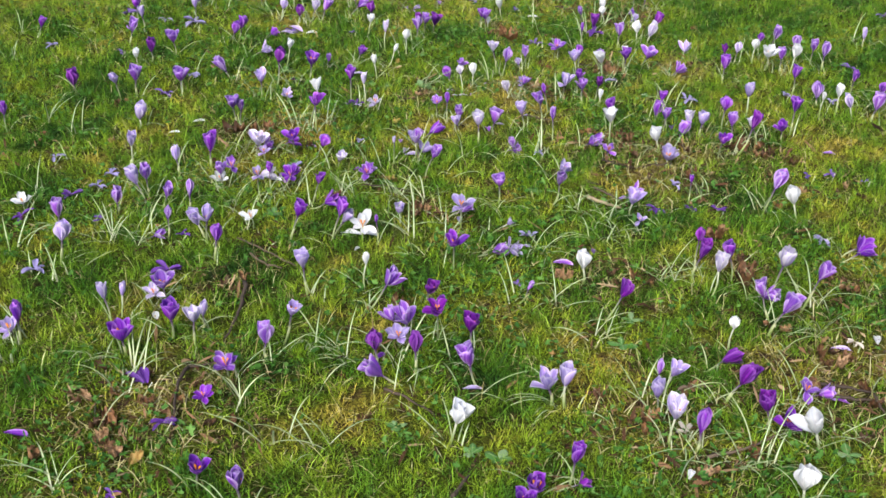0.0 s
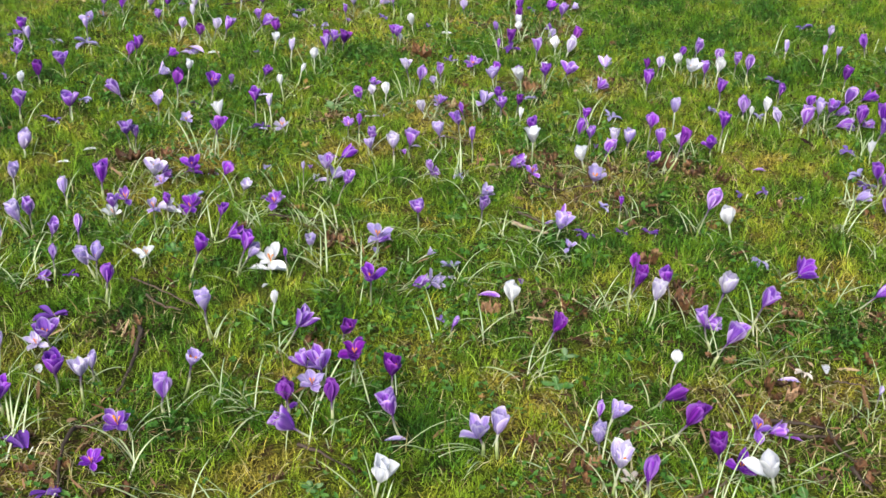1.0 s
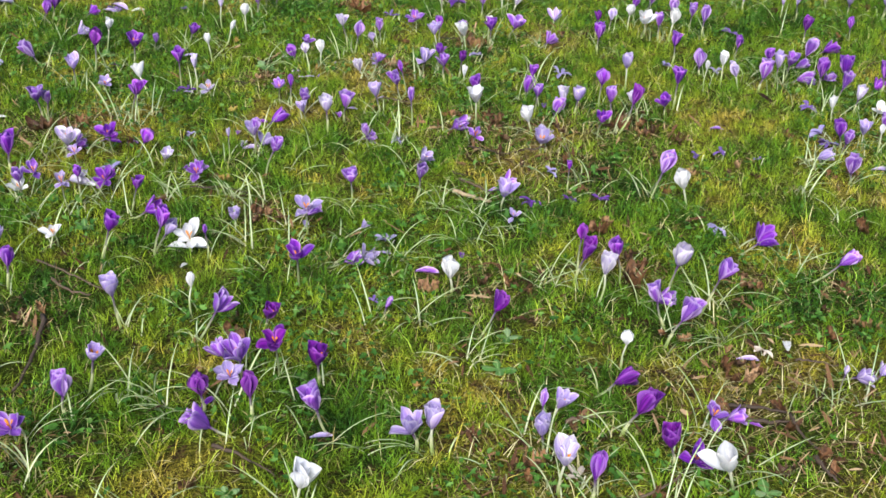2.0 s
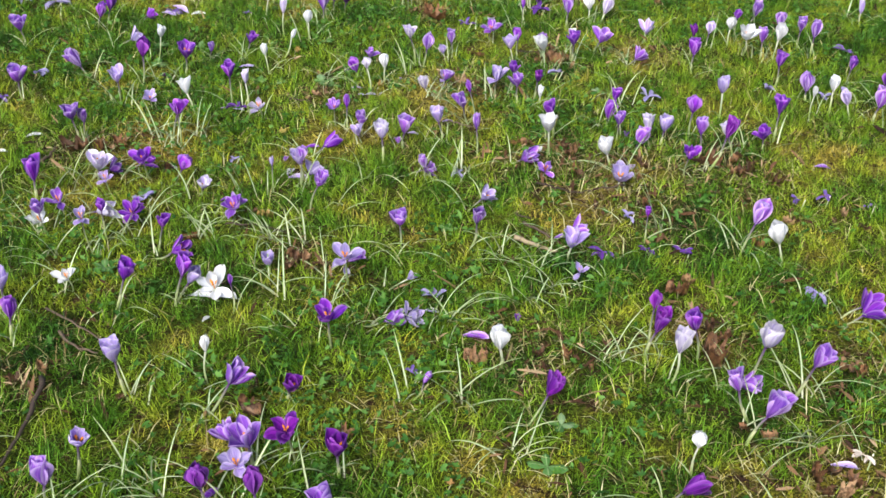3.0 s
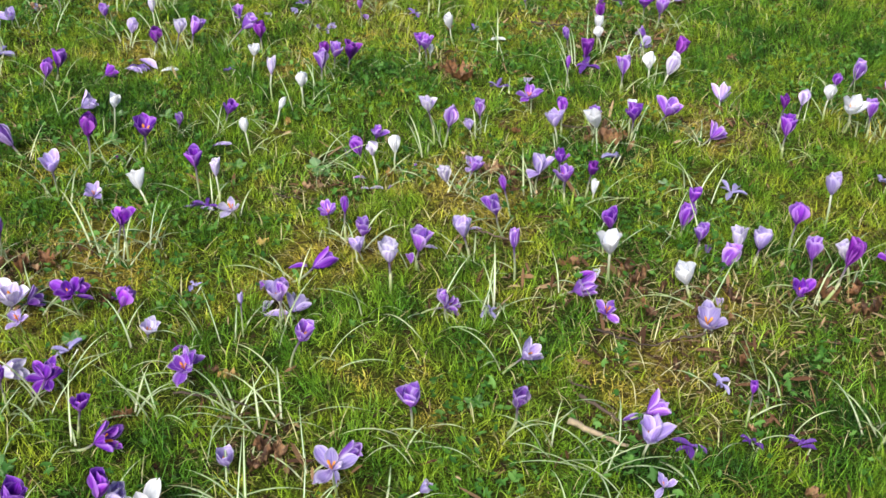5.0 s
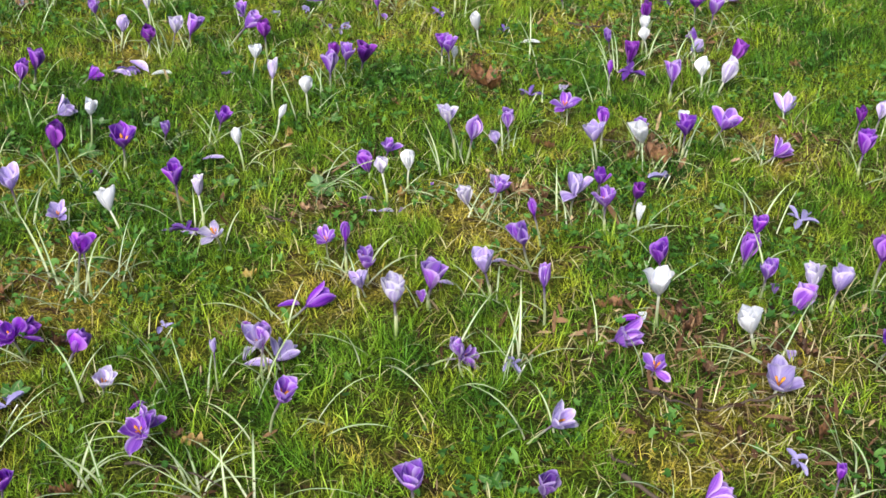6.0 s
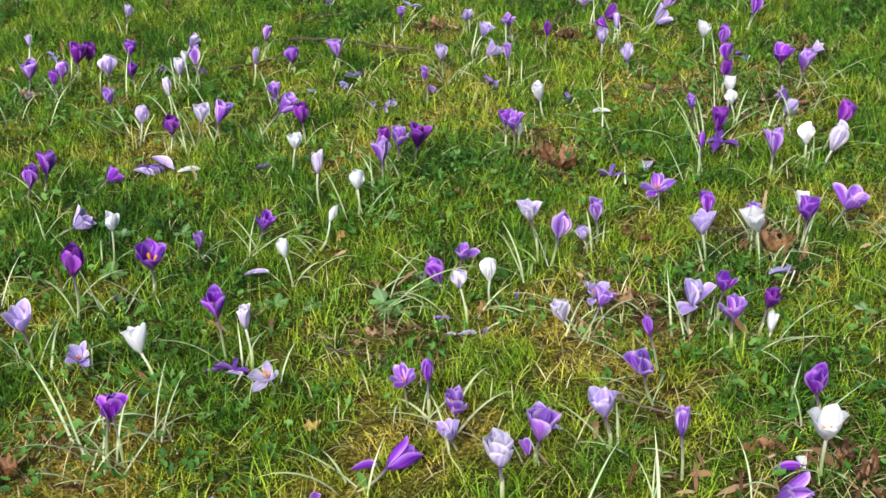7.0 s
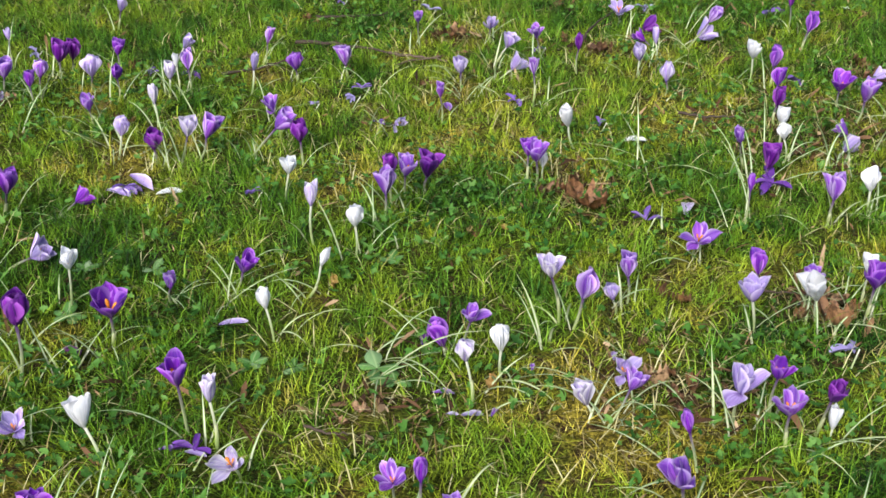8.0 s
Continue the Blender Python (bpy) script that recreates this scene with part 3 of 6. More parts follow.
def crocus(x, y, colour, form, size, stem, azimuth, tilt, leaves=None):
    """A crocus: size is the petals' length, stem the tube's; it leans by tilt towards azimuth, clockwise from +y."""
    plant = new("crocus")
    plant.empty_display_size = 0.02
    if form in ("lie", "splay", "flat"):
        press(x, y, 0.022, 0.5)
    plant.matrix_basis = pose(x, y, height(x, y))
    begin, end, width, inner = SHAPES[form]
    size *= 0.87 if form == "open" else 1.0 if form == "splay" else 0.93
    way = Matrix.Rotation(-radians(azimuth), 4, "Z") @ Matrix.Rotation(-radians(tilt), 4, "X") @ Matrix.Rotation(radians(azimuth), 4, "Z")
    # tube with a slight bend
    bow = dice.uniform(-0.004, 0.004)
    steps = [k / 5 for k in range(6)]
    path = [(bow * math.sin(math.pi * s), 0, -0.004 + (stem + 0.004) * s) for s in steps]
    fat = size * 0.034 + 0.0004
    tube = part("stem", tube_mesh("stem", path, [fat * (1.15 - 0.25 * s + 0.5 * max(0, s - 0.8)) for s in steps]),
                STEM_DARK if colour in ("plum", "purple", "violet") or dice.random() < 0.65 and colour != "white" else STEM_PALE, plant)
    tube.matrix_basis = way
    if tilt < 30 and stem > 0.02 and form not in ("splay", "flat") and dice.random() < 0.55:
        top = stem * dice.uniform(0.4, 0.7)
        rise = [(bow * math.sin(math.pi * s * top / stem) + 0.0008 * s, 0, -0.003 + (top + 0.003) * s) for s in steps]
        sheath = part("sheath", tube_mesh("sheath", rise, [fat * (1.3 + 0.3 * s - 0.8 * max(0, s - 0.55)) for s in steps], 7), SHEATH, plant, "pale papery sheath round the stem")
        sheath.matrix_basis = way
    spin = dice.uniform(0, 120)
    # some flowers taper down like a goblet
    if form in ("cup", "open") and dice.random() < 0.85:
        ease = dice.uniform(0.42, 0.72)
        begin, end = begin * ease, end + (14 if form == "open" else 5) * (1 - ease)
    slim = dice.uniform(0.84, 1.06)
    loose = dice.uniform(-5, 6)
    fallen = dice.choice((0, 2, 4)) if form in ("open", "flat", "lie") and dice.random() < 0.14 or form == "cup" and dice.random() < 0.05 else -1
    for k in range(6):
        within = k % 2
        spread = dice.gauss(0, {"bud": 3, "cup": 5, "open": 7, "flat": 10, "lie": 10, "egg": 3, "splay": 13}[form]) + loose
        share = inner if within else 1.0
        first, then = begin * share + spread * 0.3, end * share + spread * 1.6
        if form in ("splay", "flat"):
            # petals on the far side stand up, those in front lie flat
            upright = max(0.0, math.cos(radians(spin + 60 * k))) * dice.uniform(0.5, 1.2)
            first, then = first - 16 * upright, then - (38 if form == "splay" else 18) * upright
        if k == fallen:
            first, then = first + 12, then + dice.uniform(25, 60)
        me = petal_mesh("petal", size * dice.uniform(0.9, 1.08) * (0.95 if within else 1.0) * (dice.uniform(0.72, 1.02) if form == "splay" else 1.0), width * slim * dice.uniform(0.82, 1.1),
                        first, then, 0.8 if form in ("bud", "cup", "egg") else 0.5 if form == "splay" else 0.6, dice.uniform(0.0, 0.09 if form in ("splay", "flat", "lie") else 0.05), blunt=3.0 if form == "egg" else dice.uniform(1.9, 2.7))
        petal = part("petal", me, PETAL[colour], plant)
        petal.matrix_basis = way @ Matrix.Translation((0, 0, stem)) @ Matrix.Rotation(radians(spin + 60 * k + dice.gauss(0, 17 if form == "splay" else 12 if form in ("flat", "lie") else 6)), 4, "Z") @ Matrix.Translation((0, 0.0006 if within else 0.0014, 0))
    if form in ("open", "flat", "lie", "splay"):
        heart = part("stigma", stigma_mesh(size * dice.uniform(0.34, 0.5)), STIGMA, plant, "orange stigma in the middle of the flower")
        heart.matrix_basis = way @ Matrix.Translation((0, 0, stem + size * 0.06))
    grow_leaves(plant, dice.choice((1, 2, 3, 3, 4, 5)) if leaves is None else leaves, 0.086)
    name = COLOURS[colour] + " crocus"
    return tagged(plant, f"{name}, {FORMS[form]}, in the lawn", "crocus", "crocuses in the lawn")


def wilted_crocus(x, y, colour, size):
    """A collapsed flower: shrunken petals that lie in a loose heap."""
    plant = new("wilted_crocus")
    plant.empty_display_size = 0.02
    press(x, y, size, 0.3)
    plant.matrix_basis = pose(x, y, height(x, y))
    for k in range(5):
        me = petal_mesh("petal", size * dice.uniform(0.7, 1.15), dice.uniform(0.26, 0.5), dice.uniform(35, 75), dice.uniform(70, 130), 0.8, dice.uniform(0.04, 0.12), 4, 7)
        petal = part("petal", me, WILTED[colour], plant)
        petal.matrix_basis = pose(dice.uniform(-0.004, 0.004), dice.uniform(-0.004, 0.004), 0.013, 0, 0, dice.uniform(0, 360))
    path = [(0.012 * s, -0.02 * (1 - s), -0.003 + 0.018 * s) for s in (0, 0.35, 0.7, 1)]
    part("stem", tube_mesh("stem", path, (0.0013, 0.0012, 0.0011, 0.001), 5), STEM_PALE, plant)
    grow_leaves(plant, dice.choice((0, 0, 1, 2)), 0.075)
    return tagged(plant, f"wilted {COLOURS[colour]} crocus collapsed in the grass", "crocus", "wilted crocuses in the lawn")


def fallen_petal(x, y, colour, size, azimuth):
    me = petal_mesh("fallen_petal", size, dice.uniform(0.34, 0.5), 66, 100, 0.5, dice.uniform(0.05, 0.1))
    me.materials.append(PETAL[colour])
    ob = new("fallen_petal", me)
    press(x, y, size * 0.6, 0.3)
    ahead = radians(azimuth)
    ob.matrix_basis = pose(x - math.sin(ahead) * size / 2, y - math.cos(ahead) * size / 2, height(x, y) + 0.008, 0, 0, -azimuth)
    return tagged(ob, f"fallen {COLOURS[colour]} crocus petal lying on the grass", "petal", "fallen petals")


def leaf_tuft(x, y, count, long):
    """A tuft of crocus leaves with no flower."""
    tuft = new("crocus_leaf_tuft")
    tuft.empty_display_size = 0.02
    tuft.matrix_basis = pose(x, y, height(x, y))
    grow_leaves(tuft, round(count * 1.2), long)
    return tagged(tuft, "tuft of long pale-ribbed crocus leaves arching over", "plant", "crocus leaf tufts")


# ---- dead leaves and twigs ----
def dead_leaf(x, y, size, turn, curl, yellow=False):
    """A curled, lobed leaf."""
    points, uvs, rows, columns = [], [], 13, 7
    lobes = dice.uniform(2.5, 4.5)
    slender = 0.27 if yellow else dice.uniform(0.18, 0.34)
    for j in range(rows):
        u = j / (rows - 1)
        broad = size * (0.02 + slender * math.sin(math.pi * u**0.85) * (1 + 0.14 * math.sin(lobes * 2 * math.pi * u)))
        left, right = dice.uniform(0.6, 1.25), dice.uniform(0.6, 1.25)
        for i in range(columns):
            v = (2 * i / (columns - 1) - 1) * (left if 2 * i < columns - 1 else right)
            lift = curl * size * (0.4 * v * v + 0.3 * (u - 0.5) ** 2 * 2) + size * 0.12 * math.sin(8 * u + 5 * v + lobes) + size * 0.08 * math.sin(17 * u - 7 * v) + size * dice.uniform(-0.07, 0.07)
            points.append((v * broad, (u - 0.5) * size, lift))
            uvs.append((0.5 + v / 2, u))
    me = sheet("dead_leaf", points, lattice(columns, rows), uvs)
    me.materials.append(YELLOWED if yellow else DEAD)
    ob = new("dead_leaf", me)
    press(x, y, size * 0.45, 0.5)
    ob.matrix_basis = pose(x, y, height(x, y) + 0.006 + 0.1 * size, dice.uniform(-20, 20), dice.uniform(-25, 25), turn)
    return tagged(ob, "small yellowed leaf lying in the grass" if yellow else "curled dry brown leaf lying in the grass", "dead leaf", "dead leaves")


def weed(x, y, size, count):
    """A low rosette of broad leaves."""
    plant = new("weed_rosette")
    press(x, y, size, 0.35)
    plant.empty_display_size = 0.02
    plant.matrix_basis = pose(x, y, height(x, y))
    for k in range(count):
        me = petal_mesh("leaf", size * dice.uniform(0.7, 1.15), dice.uniform(0.5, 0.75), dice.uniform(35, 60), dice.uniform(80, 105), -0.25, 0.05)
        leaf = part("leaf", me, WEED, plant)
        leaf.matrix_basis = pose(0, 0, 0.006, 0, 0, 360 / count * k + dice.uniform(-25, 25))
    return tagged(plant, "low weed rosette with broad green leaves", "weed", "weeds in the lawn")


def twig(x0, y0, x1, y1, thick, bow=0.05, rise=0.016, pale=False):
    """A thin kinked twig from one place to another."""
    length = math.hypot(x1 - x0, y1 - y0)
    nx, ny = -(y1 - y0) / length, (x1 - x0) / length
    points, sides, rings = [], 6, 12
    for j in range(rings):
        s = j / (rings - 1)
        off = bow * length * math.sin(math.pi * s) + dice.uniform(-0.012, 0.012) * length
        cx, cy = x0 + (x1 - x0) * s + nx * off, y0 + (y1 - y0) * s + ny * off
        cz = height(cx, cy) + rise + dice.uniform(-0.002, 0.002)
        press(cx, cy, 0.012, 0.25)
        r = thick * (1 - 0.55 * s) * dice.uniform(0.85, 1.15)
        for i in range(sides):
            a = 2 * math.pi * i / sides
            points.append((cx + nx * r * math.cos(a), cy + ny * r * math.cos(a), cz + r * math.sin(a)))
    faces = [(j * sides + i, j * sides + (i + 1) % sides, (j + 1) * sides + (i + 1) % sides, (j + 1) * sides + i) for j in range(rings - 1) for i in range(sides)]
    faces += [tuple(range(sides))[::-1], tuple((rings - 1) * sides + i for i in range(sides))]
    me = sheet("twig", points, faces)
    me.materials.append(PALE_BARK if pale else BARK)
    return tagged(new("twig", me), "short pale dry stick lying in the grass" if pale else "thin dark brown twig lying in the grass", "twig", "twigs in the lawn")


# ---- the flowers, each at its place ----
crocus(-0.575, 3.123, "violet", "cup", 0.054, 0.031, -98, 32)
crocus(-0.467, 2.987, "lilac", "open", 0.042, 0.062, 163, 17)
wilted_crocus(-0.685, 3.110, "lilac", 0.026)
crocus(-0.487, 2.766, "violet", "open", 0.043, 0.072, 180, 17)
crocus(-0.472, 2.774, "violet", "cup", 0.037, 0.054, 180, 8)
wilted_crocus(0.268, 3.504, "violet", 0.030)
fallen_petal(0.328, 3.555, "streaked", 0.041, 10)
crocus(0.574, 3.348, "violet", "open", 0.044, 0.044, 132, 24)
crocus(0.702, 3.443, "lilac", "lie", 0.044, 0.035, 20, 63)
crocus(0.639, 3.283, "violet", "lie", 0.037, 0.035, 70, 63)
crocus(0.807, 3.355, "plum", "cup", 0.032, 0.056, 180, 8)
crocus(0.795, 3.255, "purple", "cup", 0.046, 0.045, 23, 1)
crocus(0.845, 3.397, "lilac", "cup", 0.035, 0.043, 111, 10)
crocus(0.905, 3.417, "white", "egg", 0.039, 0.048, 180, 6)
crocus(0.929, 3.466, "purple", "cup", 0.029, 0.057, 180, 5)
crocus(0.934, 3.369, "white", "open", 0.052, 0.048, -179, 18)
crocus(0.972, 3.350, "violet", "cup", 0.040, 0.044, -94, 2)
crocus(1.028, 3.440, "violet", "cup", 0.043, 0.051, 180, 4)
crocus(1.003, 3.355, "white", "cup", 0.047, 0.049, 102, 7)
crocus(0.982, 3.545, "violet", "cup", 0.050, 0.039, 111, 12)
crocus(0.978, 3.200, "purple", "cup", 0.044, 0.051, 180, 5)
crocus(0.818, 3.003, "lilac", "cup", 0.045, 0.065, -51, 1)
wilted_crocus(0.949, 3.156, "lilac", 0.019)
wilted_crocus(0.677, 3.094, "lilac", 0.028)
crocus(0.576, 2.968, "purple", "cup", 0.030, 0.059, 96, 11)
crocus(0.572, 2.956, "purple", "cup", 0.044, 0.021, 101, 9)
crocus(0.741, 2.909, "purple", "egg", 0.046, 0.063, -174, 6)
crocus(0.913, 2.902, "purple", "cup", 0.046, 0.068, 180, 7)
crocus(0.739, 2.790, "violet", "cup", 0.041, 0.066, 180, 1)
crocus(0.816, 2.833, "streaked", "cup", 0.040, 0.047, -111, 19)
crocus(0.762, 2.769, "plum", "cup", 0.048, 0.074, 91, 18)
crocus(0.883, 2.845, "purple", "open", 0.038, 0.039, -140, 20)
crocus(-0.436, 2.500, "violet", "flat", 0.030, 0.034, 180, 20)
crocus(-0.348, 2.375, "lilac", "splay", 0.026, 0.079, 180, 17)
crocus(-0.745, 4.235, "lilac", "cup", 0.032, 0.042, 114, 18)
crocus(-0.859, 3.998, "lilac", "bud", 0.024, 0.055, 0, 3)
wilted_crocus(-0.838, 4.055, "lilac", 0.019)
crocus(-0.754, 3.957, "plum", "cup", 0.047, 0.032, 98, 8)
crocus(-0.748, 3.993, "plum", "cup", 0.045, 0.029, 115, 20)
crocus(-0.670, 3.901, "lilac", "egg", 0.049, 0.029, 135, 8)
crocus(-0.658, 3.990, "purple", "cup", 0.034, 0.039, 104, 8)
crocus(-0.611, 3.860, "purple", "cup", 0.030, 0.047, 137, 12)
crocus(-0.809, 3.846, "violet", "cup", 0.039, 0.041, 107, 15)
crocus(-0.755, 3.869, "violet", "cup", 0.039, 0.036, 111, 16)
crocus(-0.739, 3.799, "purple", "cup", 0.036, 0.044, 99, 7)
wilted_crocus(-0.799, 3.822, "lilac", 0.017)
crocus(-0.614, 3.756, "violet", "open", 0.038, 0.037, 176, 18)
crocus(-0.536, 3.651, "lilac", "cup", 0.039, 0.045, 111, 16)
crocus(-0.472, 3.639, "plum", "egg", 0.041, 0.029, 157, 7)
crocus(-0.514, 3.775, "streaked", "bud", 0.038, 0.042, 161, 4)
wilted_crocus(-0.592, 3.981, "violet", 0.017)
crocus(-0.534, 3.909, "streaked", "egg", 0.039, 0.028, 90, 5)
crocus(-0.564, 3.987, "lilac", "cup", 0.031, 0.069, 94, 32)
crocus(-0.494, 3.900, "violet", "cup", 0.039, 0.053, 180, 1)
wilted_crocus(-0.517, 3.982, "purple", 0.017)
crocus(-0.516, 3.899, "white", "bud", 0.026, 0.054, 0, 4)
crocus(-0.437, 3.667, "streaked", "cup", 0.037, 0.040, 89, 14)
crocus(-0.412, 3.663, "violet", "cup", 0.044, 0.044, 95, 22)
crocus(-0.304, 3.755, "violet", "open", 0.037, 0.056, -162, 16)
crocus(-0.333, 3.672, "violet", "cup", 0.043, 0.071, 89, 39)
crocus(-0.246, 3.659, "plum", "egg", 0.041, 0.041, -157, 4)
crocus(-0.394, 3.923, "lilac", "bud", 0.038, 0.045, 81, 10)
crocus(-0.408, 4.066, "violet", "cup", 0.035, 0.048, 98, 15)
crocus(-0.327, 3.987, "purple", "egg", 0.039, 0.023, 178, 5)
crocus(-0.242, 3.524, "white", "cup", 0.031, 0.050, 113, 10)
wilted_crocus(-0.273, 3.863, "lilac", 0.014)
crocus(-0.239, 4.007, "violet", "cup", 0.042, 0.027, -118, 5)
wilted_crocus(-0.209, 3.897, "lilac", 0.018)
wilted_crocus(-0.199, 3.936, "violet", 0.019)
wilted_crocus(-0.154, 3.804, "violet", 0.014)
crocus(-0.142, 3.816, "lilac", "lie", 0.027, 0.035, 140, 63)
wilted_crocus(-0.326, 4.421, "violet", 0.020)
crocus(-0.132, 4.187, "violet", "open", 0.029, 0.055, 180, 14)
wilted_crocus(-0.134, 4.389, "lilac", 0.025)
wilted_crocus(-0.165, 4.447, "violet", 0.018)
crocus(-0.032, 3.977, "lilac", "egg", 0.035, 0.034, -169, 4)
crocus(-0.051, 3.831, "violet", "open", 0.034, 0.053, 180, 10)
fallen_petal(-0.047, 3.889, "violet", 0.033, 160)
crocus(0.002, 4.227, "lilac", "open", 0.031, 0.037, -179, 19)
crocus(0.019, 4.085, "lilac", "open", 0.036, 0.051, 109, 26)
crocus(0.100, 4.159, "violet", "open", 0.033, 0.047, -152, 18)
crocus(0.169, 4.102, "plum", "bud", 0.037, 0.044, 160, 4)
crocus(0.028, 4.030, "lilac", "lie", 0.039, 0.035, 50, 63)
crocus(0.095, 3.941, "violet", "cup", 0.033, 0.056, 0, 1)
wilted_crocus(0.098, 4.181, "violet", 0.015)
wilted_crocus(0.066, 3.923, "violet", 0.019)
crocus(0.168, 3.756, "white", "cup", 0.039, 0.041, -114, 17)
crocus(0.101, 3.595, "purple", "cup", 0.032, 0.054, 180, 3)
crocus(0.113, 3.600, "violet", "open", 0.041, 0.050, 180, 15)
crocus(0.122, 3.619, "white", "cup", 0.027, 0.024, 0, 1)
crocus(0.249, 4.375, "lilac", "splay", 0.038, 0.031, 180, 17)
wilted_crocus(0.305, 4.460, "lilac", 0.022)
crocus(0.268, 4.290, "plum", "lie", 0.040, 0.035, 60, 63)
crocus(0.329, 4.236, "purple", "lie", 0.033, 0.035, -80, 63)
crocus(0.315, 4.173, "lilac", "bud", 0.036, 0.037, -30, 4)
crocus(0.283, 4.087, "lilac", "egg", 0.037, 0.039, -142, 8)
crocus(0.324, 4.020, "lilac", "egg", 0.041, 0.026, 61, 2)
crocus(0.380, 4.250, "violet", "cup", 0.038, 0.066, 101, 32)
crocus(0.368, 4.252, "lilac", "lie", 0.047, 0.035, 70, 63)
crocus(0.475, 4.073, "white", "cup", 0.036, 0.055, 180, 8)
wilted_crocus(0.558, 4.428, "violet", 0.027)
crocus(0.580, 4.347, "plum", "bud", 0.028, 0.053, 180, 4)
crocus(0.592, 4.237, "purple", "cup", 0.042, 0.043, 105, 9)
crocus(0.512, 4.068, "purple", "cup", 0.042, 0.040, 155, 3)
crocus(0.500, 3.937, "purple", "cup", 0.037, 0.054, 180, 4)
crocus(0.494, 3.887, "plum", "cup", 0.040, 0.038, 180, 7)
crocus(0.484, 3.768, "white", "egg", 0.033, 0.051, 0, 2)
crocus(0.489, 3.739, "white", "egg", 0.032, 0.042, -120, 9)
crocus(0.426, 3.709, "violet", "open", 0.032, 0.057, -141, 22)
crocus(0.451, 3.667, "plum", "cup", 0.047, 0.027, 162, 8)
wilted_crocus(0.555, 4.063, "violet", 0.022)
crocus(0.603, 3.945, "purple", "open", 0.042, 0.041, -165, 10)
crocus(0.624, 3.891, "violet", "cup", 0.048, 0.044, 133, 12)
crocus(0.660, 4.051, "lilac", "lie", 0.028, 0.035, 60, 63)
crocus(0.619, 3.796, "violet", "lie", 0.027, 0.035, -50, 63)
crocus(0.557, 3.733, "lilac", "lie", 0.032, 0.035, 45, 63)
wilted_crocus(0.207, 3.839, "violet", 0.018)
fallen_petal(0.262, 3.783, "white", 0.038, 75)
fallen_petal(0.715, 4.472, "white", 0.025, -30)
crocus(-0.624, 3.431, "purple", "cup", 0.046, 0.045, 90, 17)
crocus(-0.632, 3.399, "purple", "cup", 0.042, 0.038, 102, 12)
crocus(-0.551, 3.445, "purple", "lie", 0.030, 0.035, 40, 63)
fallen_petal(-0.471, 3.565, "lilac", 0.063, 130)
fallen_petal(-0.491, 3.523, "lilac", 0.041, 110)
fallen_petal(-0.417, 3.531, "white", 0.035, 70)
wilted_crocus(-0.486, 3.535, "violet", 0.026)
wilted_crocus(-0.290, 3.530, "violet", 0.015)
crocus(-0.177, 3.406, "streaked", "bud", 0.039, 0.060, 178, 1)
crocus(-0.115, 3.381, "white", "egg", 0.038, 0.049, 161, 7)
crocus(-0.089, 3.471, "violet", "cup", 0.043, 0.046, 138, 3)
crocus(-0.088, 3.522, "plum", "cup", 0.039, 0.053, 180, 8)
crocus(-0.070, 3.536, "violet", "open", 0.043, 0.050, 170, 15)
crocus(-0.044, 3.552, "plum", "cup", 0.045, 0.034, 109, 6)
crocus(0.408, 3.532, "purple", "bud", 0.028, 0.053, 0, 2)
wilted_crocus(0.459, 3.643, "purple", 0.031)
crocus(0.519, 3.539, "violet", "cup", 0.045, 0.044, 101, 4)
crocus(0.582, 3.575, "white", "egg", 0.044, 0.040, -65, 5)
crocus(0.621, 3.629, "plum", "cup", 0.046, 0.054, 91, 20)
crocus(0.608, 3.569, "streaked", "cup", 0.055, 0.036, 111, 16)
crocus(-0.686, 2.059, "lilac", "cup", 0.048, 0.065, 126, 15)
wilted_crocus(-0.660, 2.239, "violet", 0.015)
crocus(-0.420, 2.169, "lilac", "open", 0.045, 0.050, -126, 18)
crocus(-0.419, 2.172, "lilac", "open", 0.047, 0.055, 157, 10)
crocus(-0.502, 2.176, "violet", "bud", 0.034, 0.051, 130, 7)
crocus(-0.557, 2.158, "violet", "lie", 0.028, 0.035, 80, 63)
wilted_crocus(-0.474, 2.180, "purple", 0.018)
crocus(-0.389, 2.106, "purple", "cup", 0.044, 0.047, 119, 9)
crocus(0.832, 2.424, "white", "egg", 0.050, 0.045, -94, 15)
crocus(0.894, 2.263, "purple", "lie", 0.044, 0.035, 75, 63)
wilted_crocus(0.862, 2.317, "lilac", 0.025)
crocus(-0.840, 2.284, "white", "splay", 0.032, 0.032, 180, 19)
wilted_crocus(-0.835, 2.244, "purple", 0.027)
crocus(-0.737, 2.207, "violet", "cup", 0.047, 0.034, -174, 5)
wilted_crocus(-0.764, 2.355, "purple", 0.027)
crocus(-0.642, 2.284, "violet", "cup", 0.044, 0.034, 139, 10)
crocus(-0.493, 2.317, "violet", "bud", 0.042, 0.035, 84, 4)
crocus(-0.554, 2.321, "violet", "open", 0.043, 0.037, 119, 26)
crocus(1.030, 3.120, "violet", "cup", 0.051, 0.025, -87, 8)
crocus(1.015, 3.023, "white", "bud", 0.028, 0.054, 180, 4)
crocus(1.064, 3.054, "white", "cup", 0.039, 0.053, 0, 1)
crocus(1.101, 3.021, "lilac", "cup", 0.045, 0.040, -102, 19)
crocus(1.074, 3.419, "violet", "cup", 0.040, 0.052, 180, 7)
crocus(1.100, 3.382, "violet", "cup", 0.046, 0.050, 180, 0)
wilted_crocus(1.064, 3.114, "lilac", 0.020)
crocus(1.190, 3.102, "purple", "cup", 0.036, 0.054, 180, 6)
crocus(1.202, 3.065, "lilac", "cup", 0.048, 0.049, 180, 8)
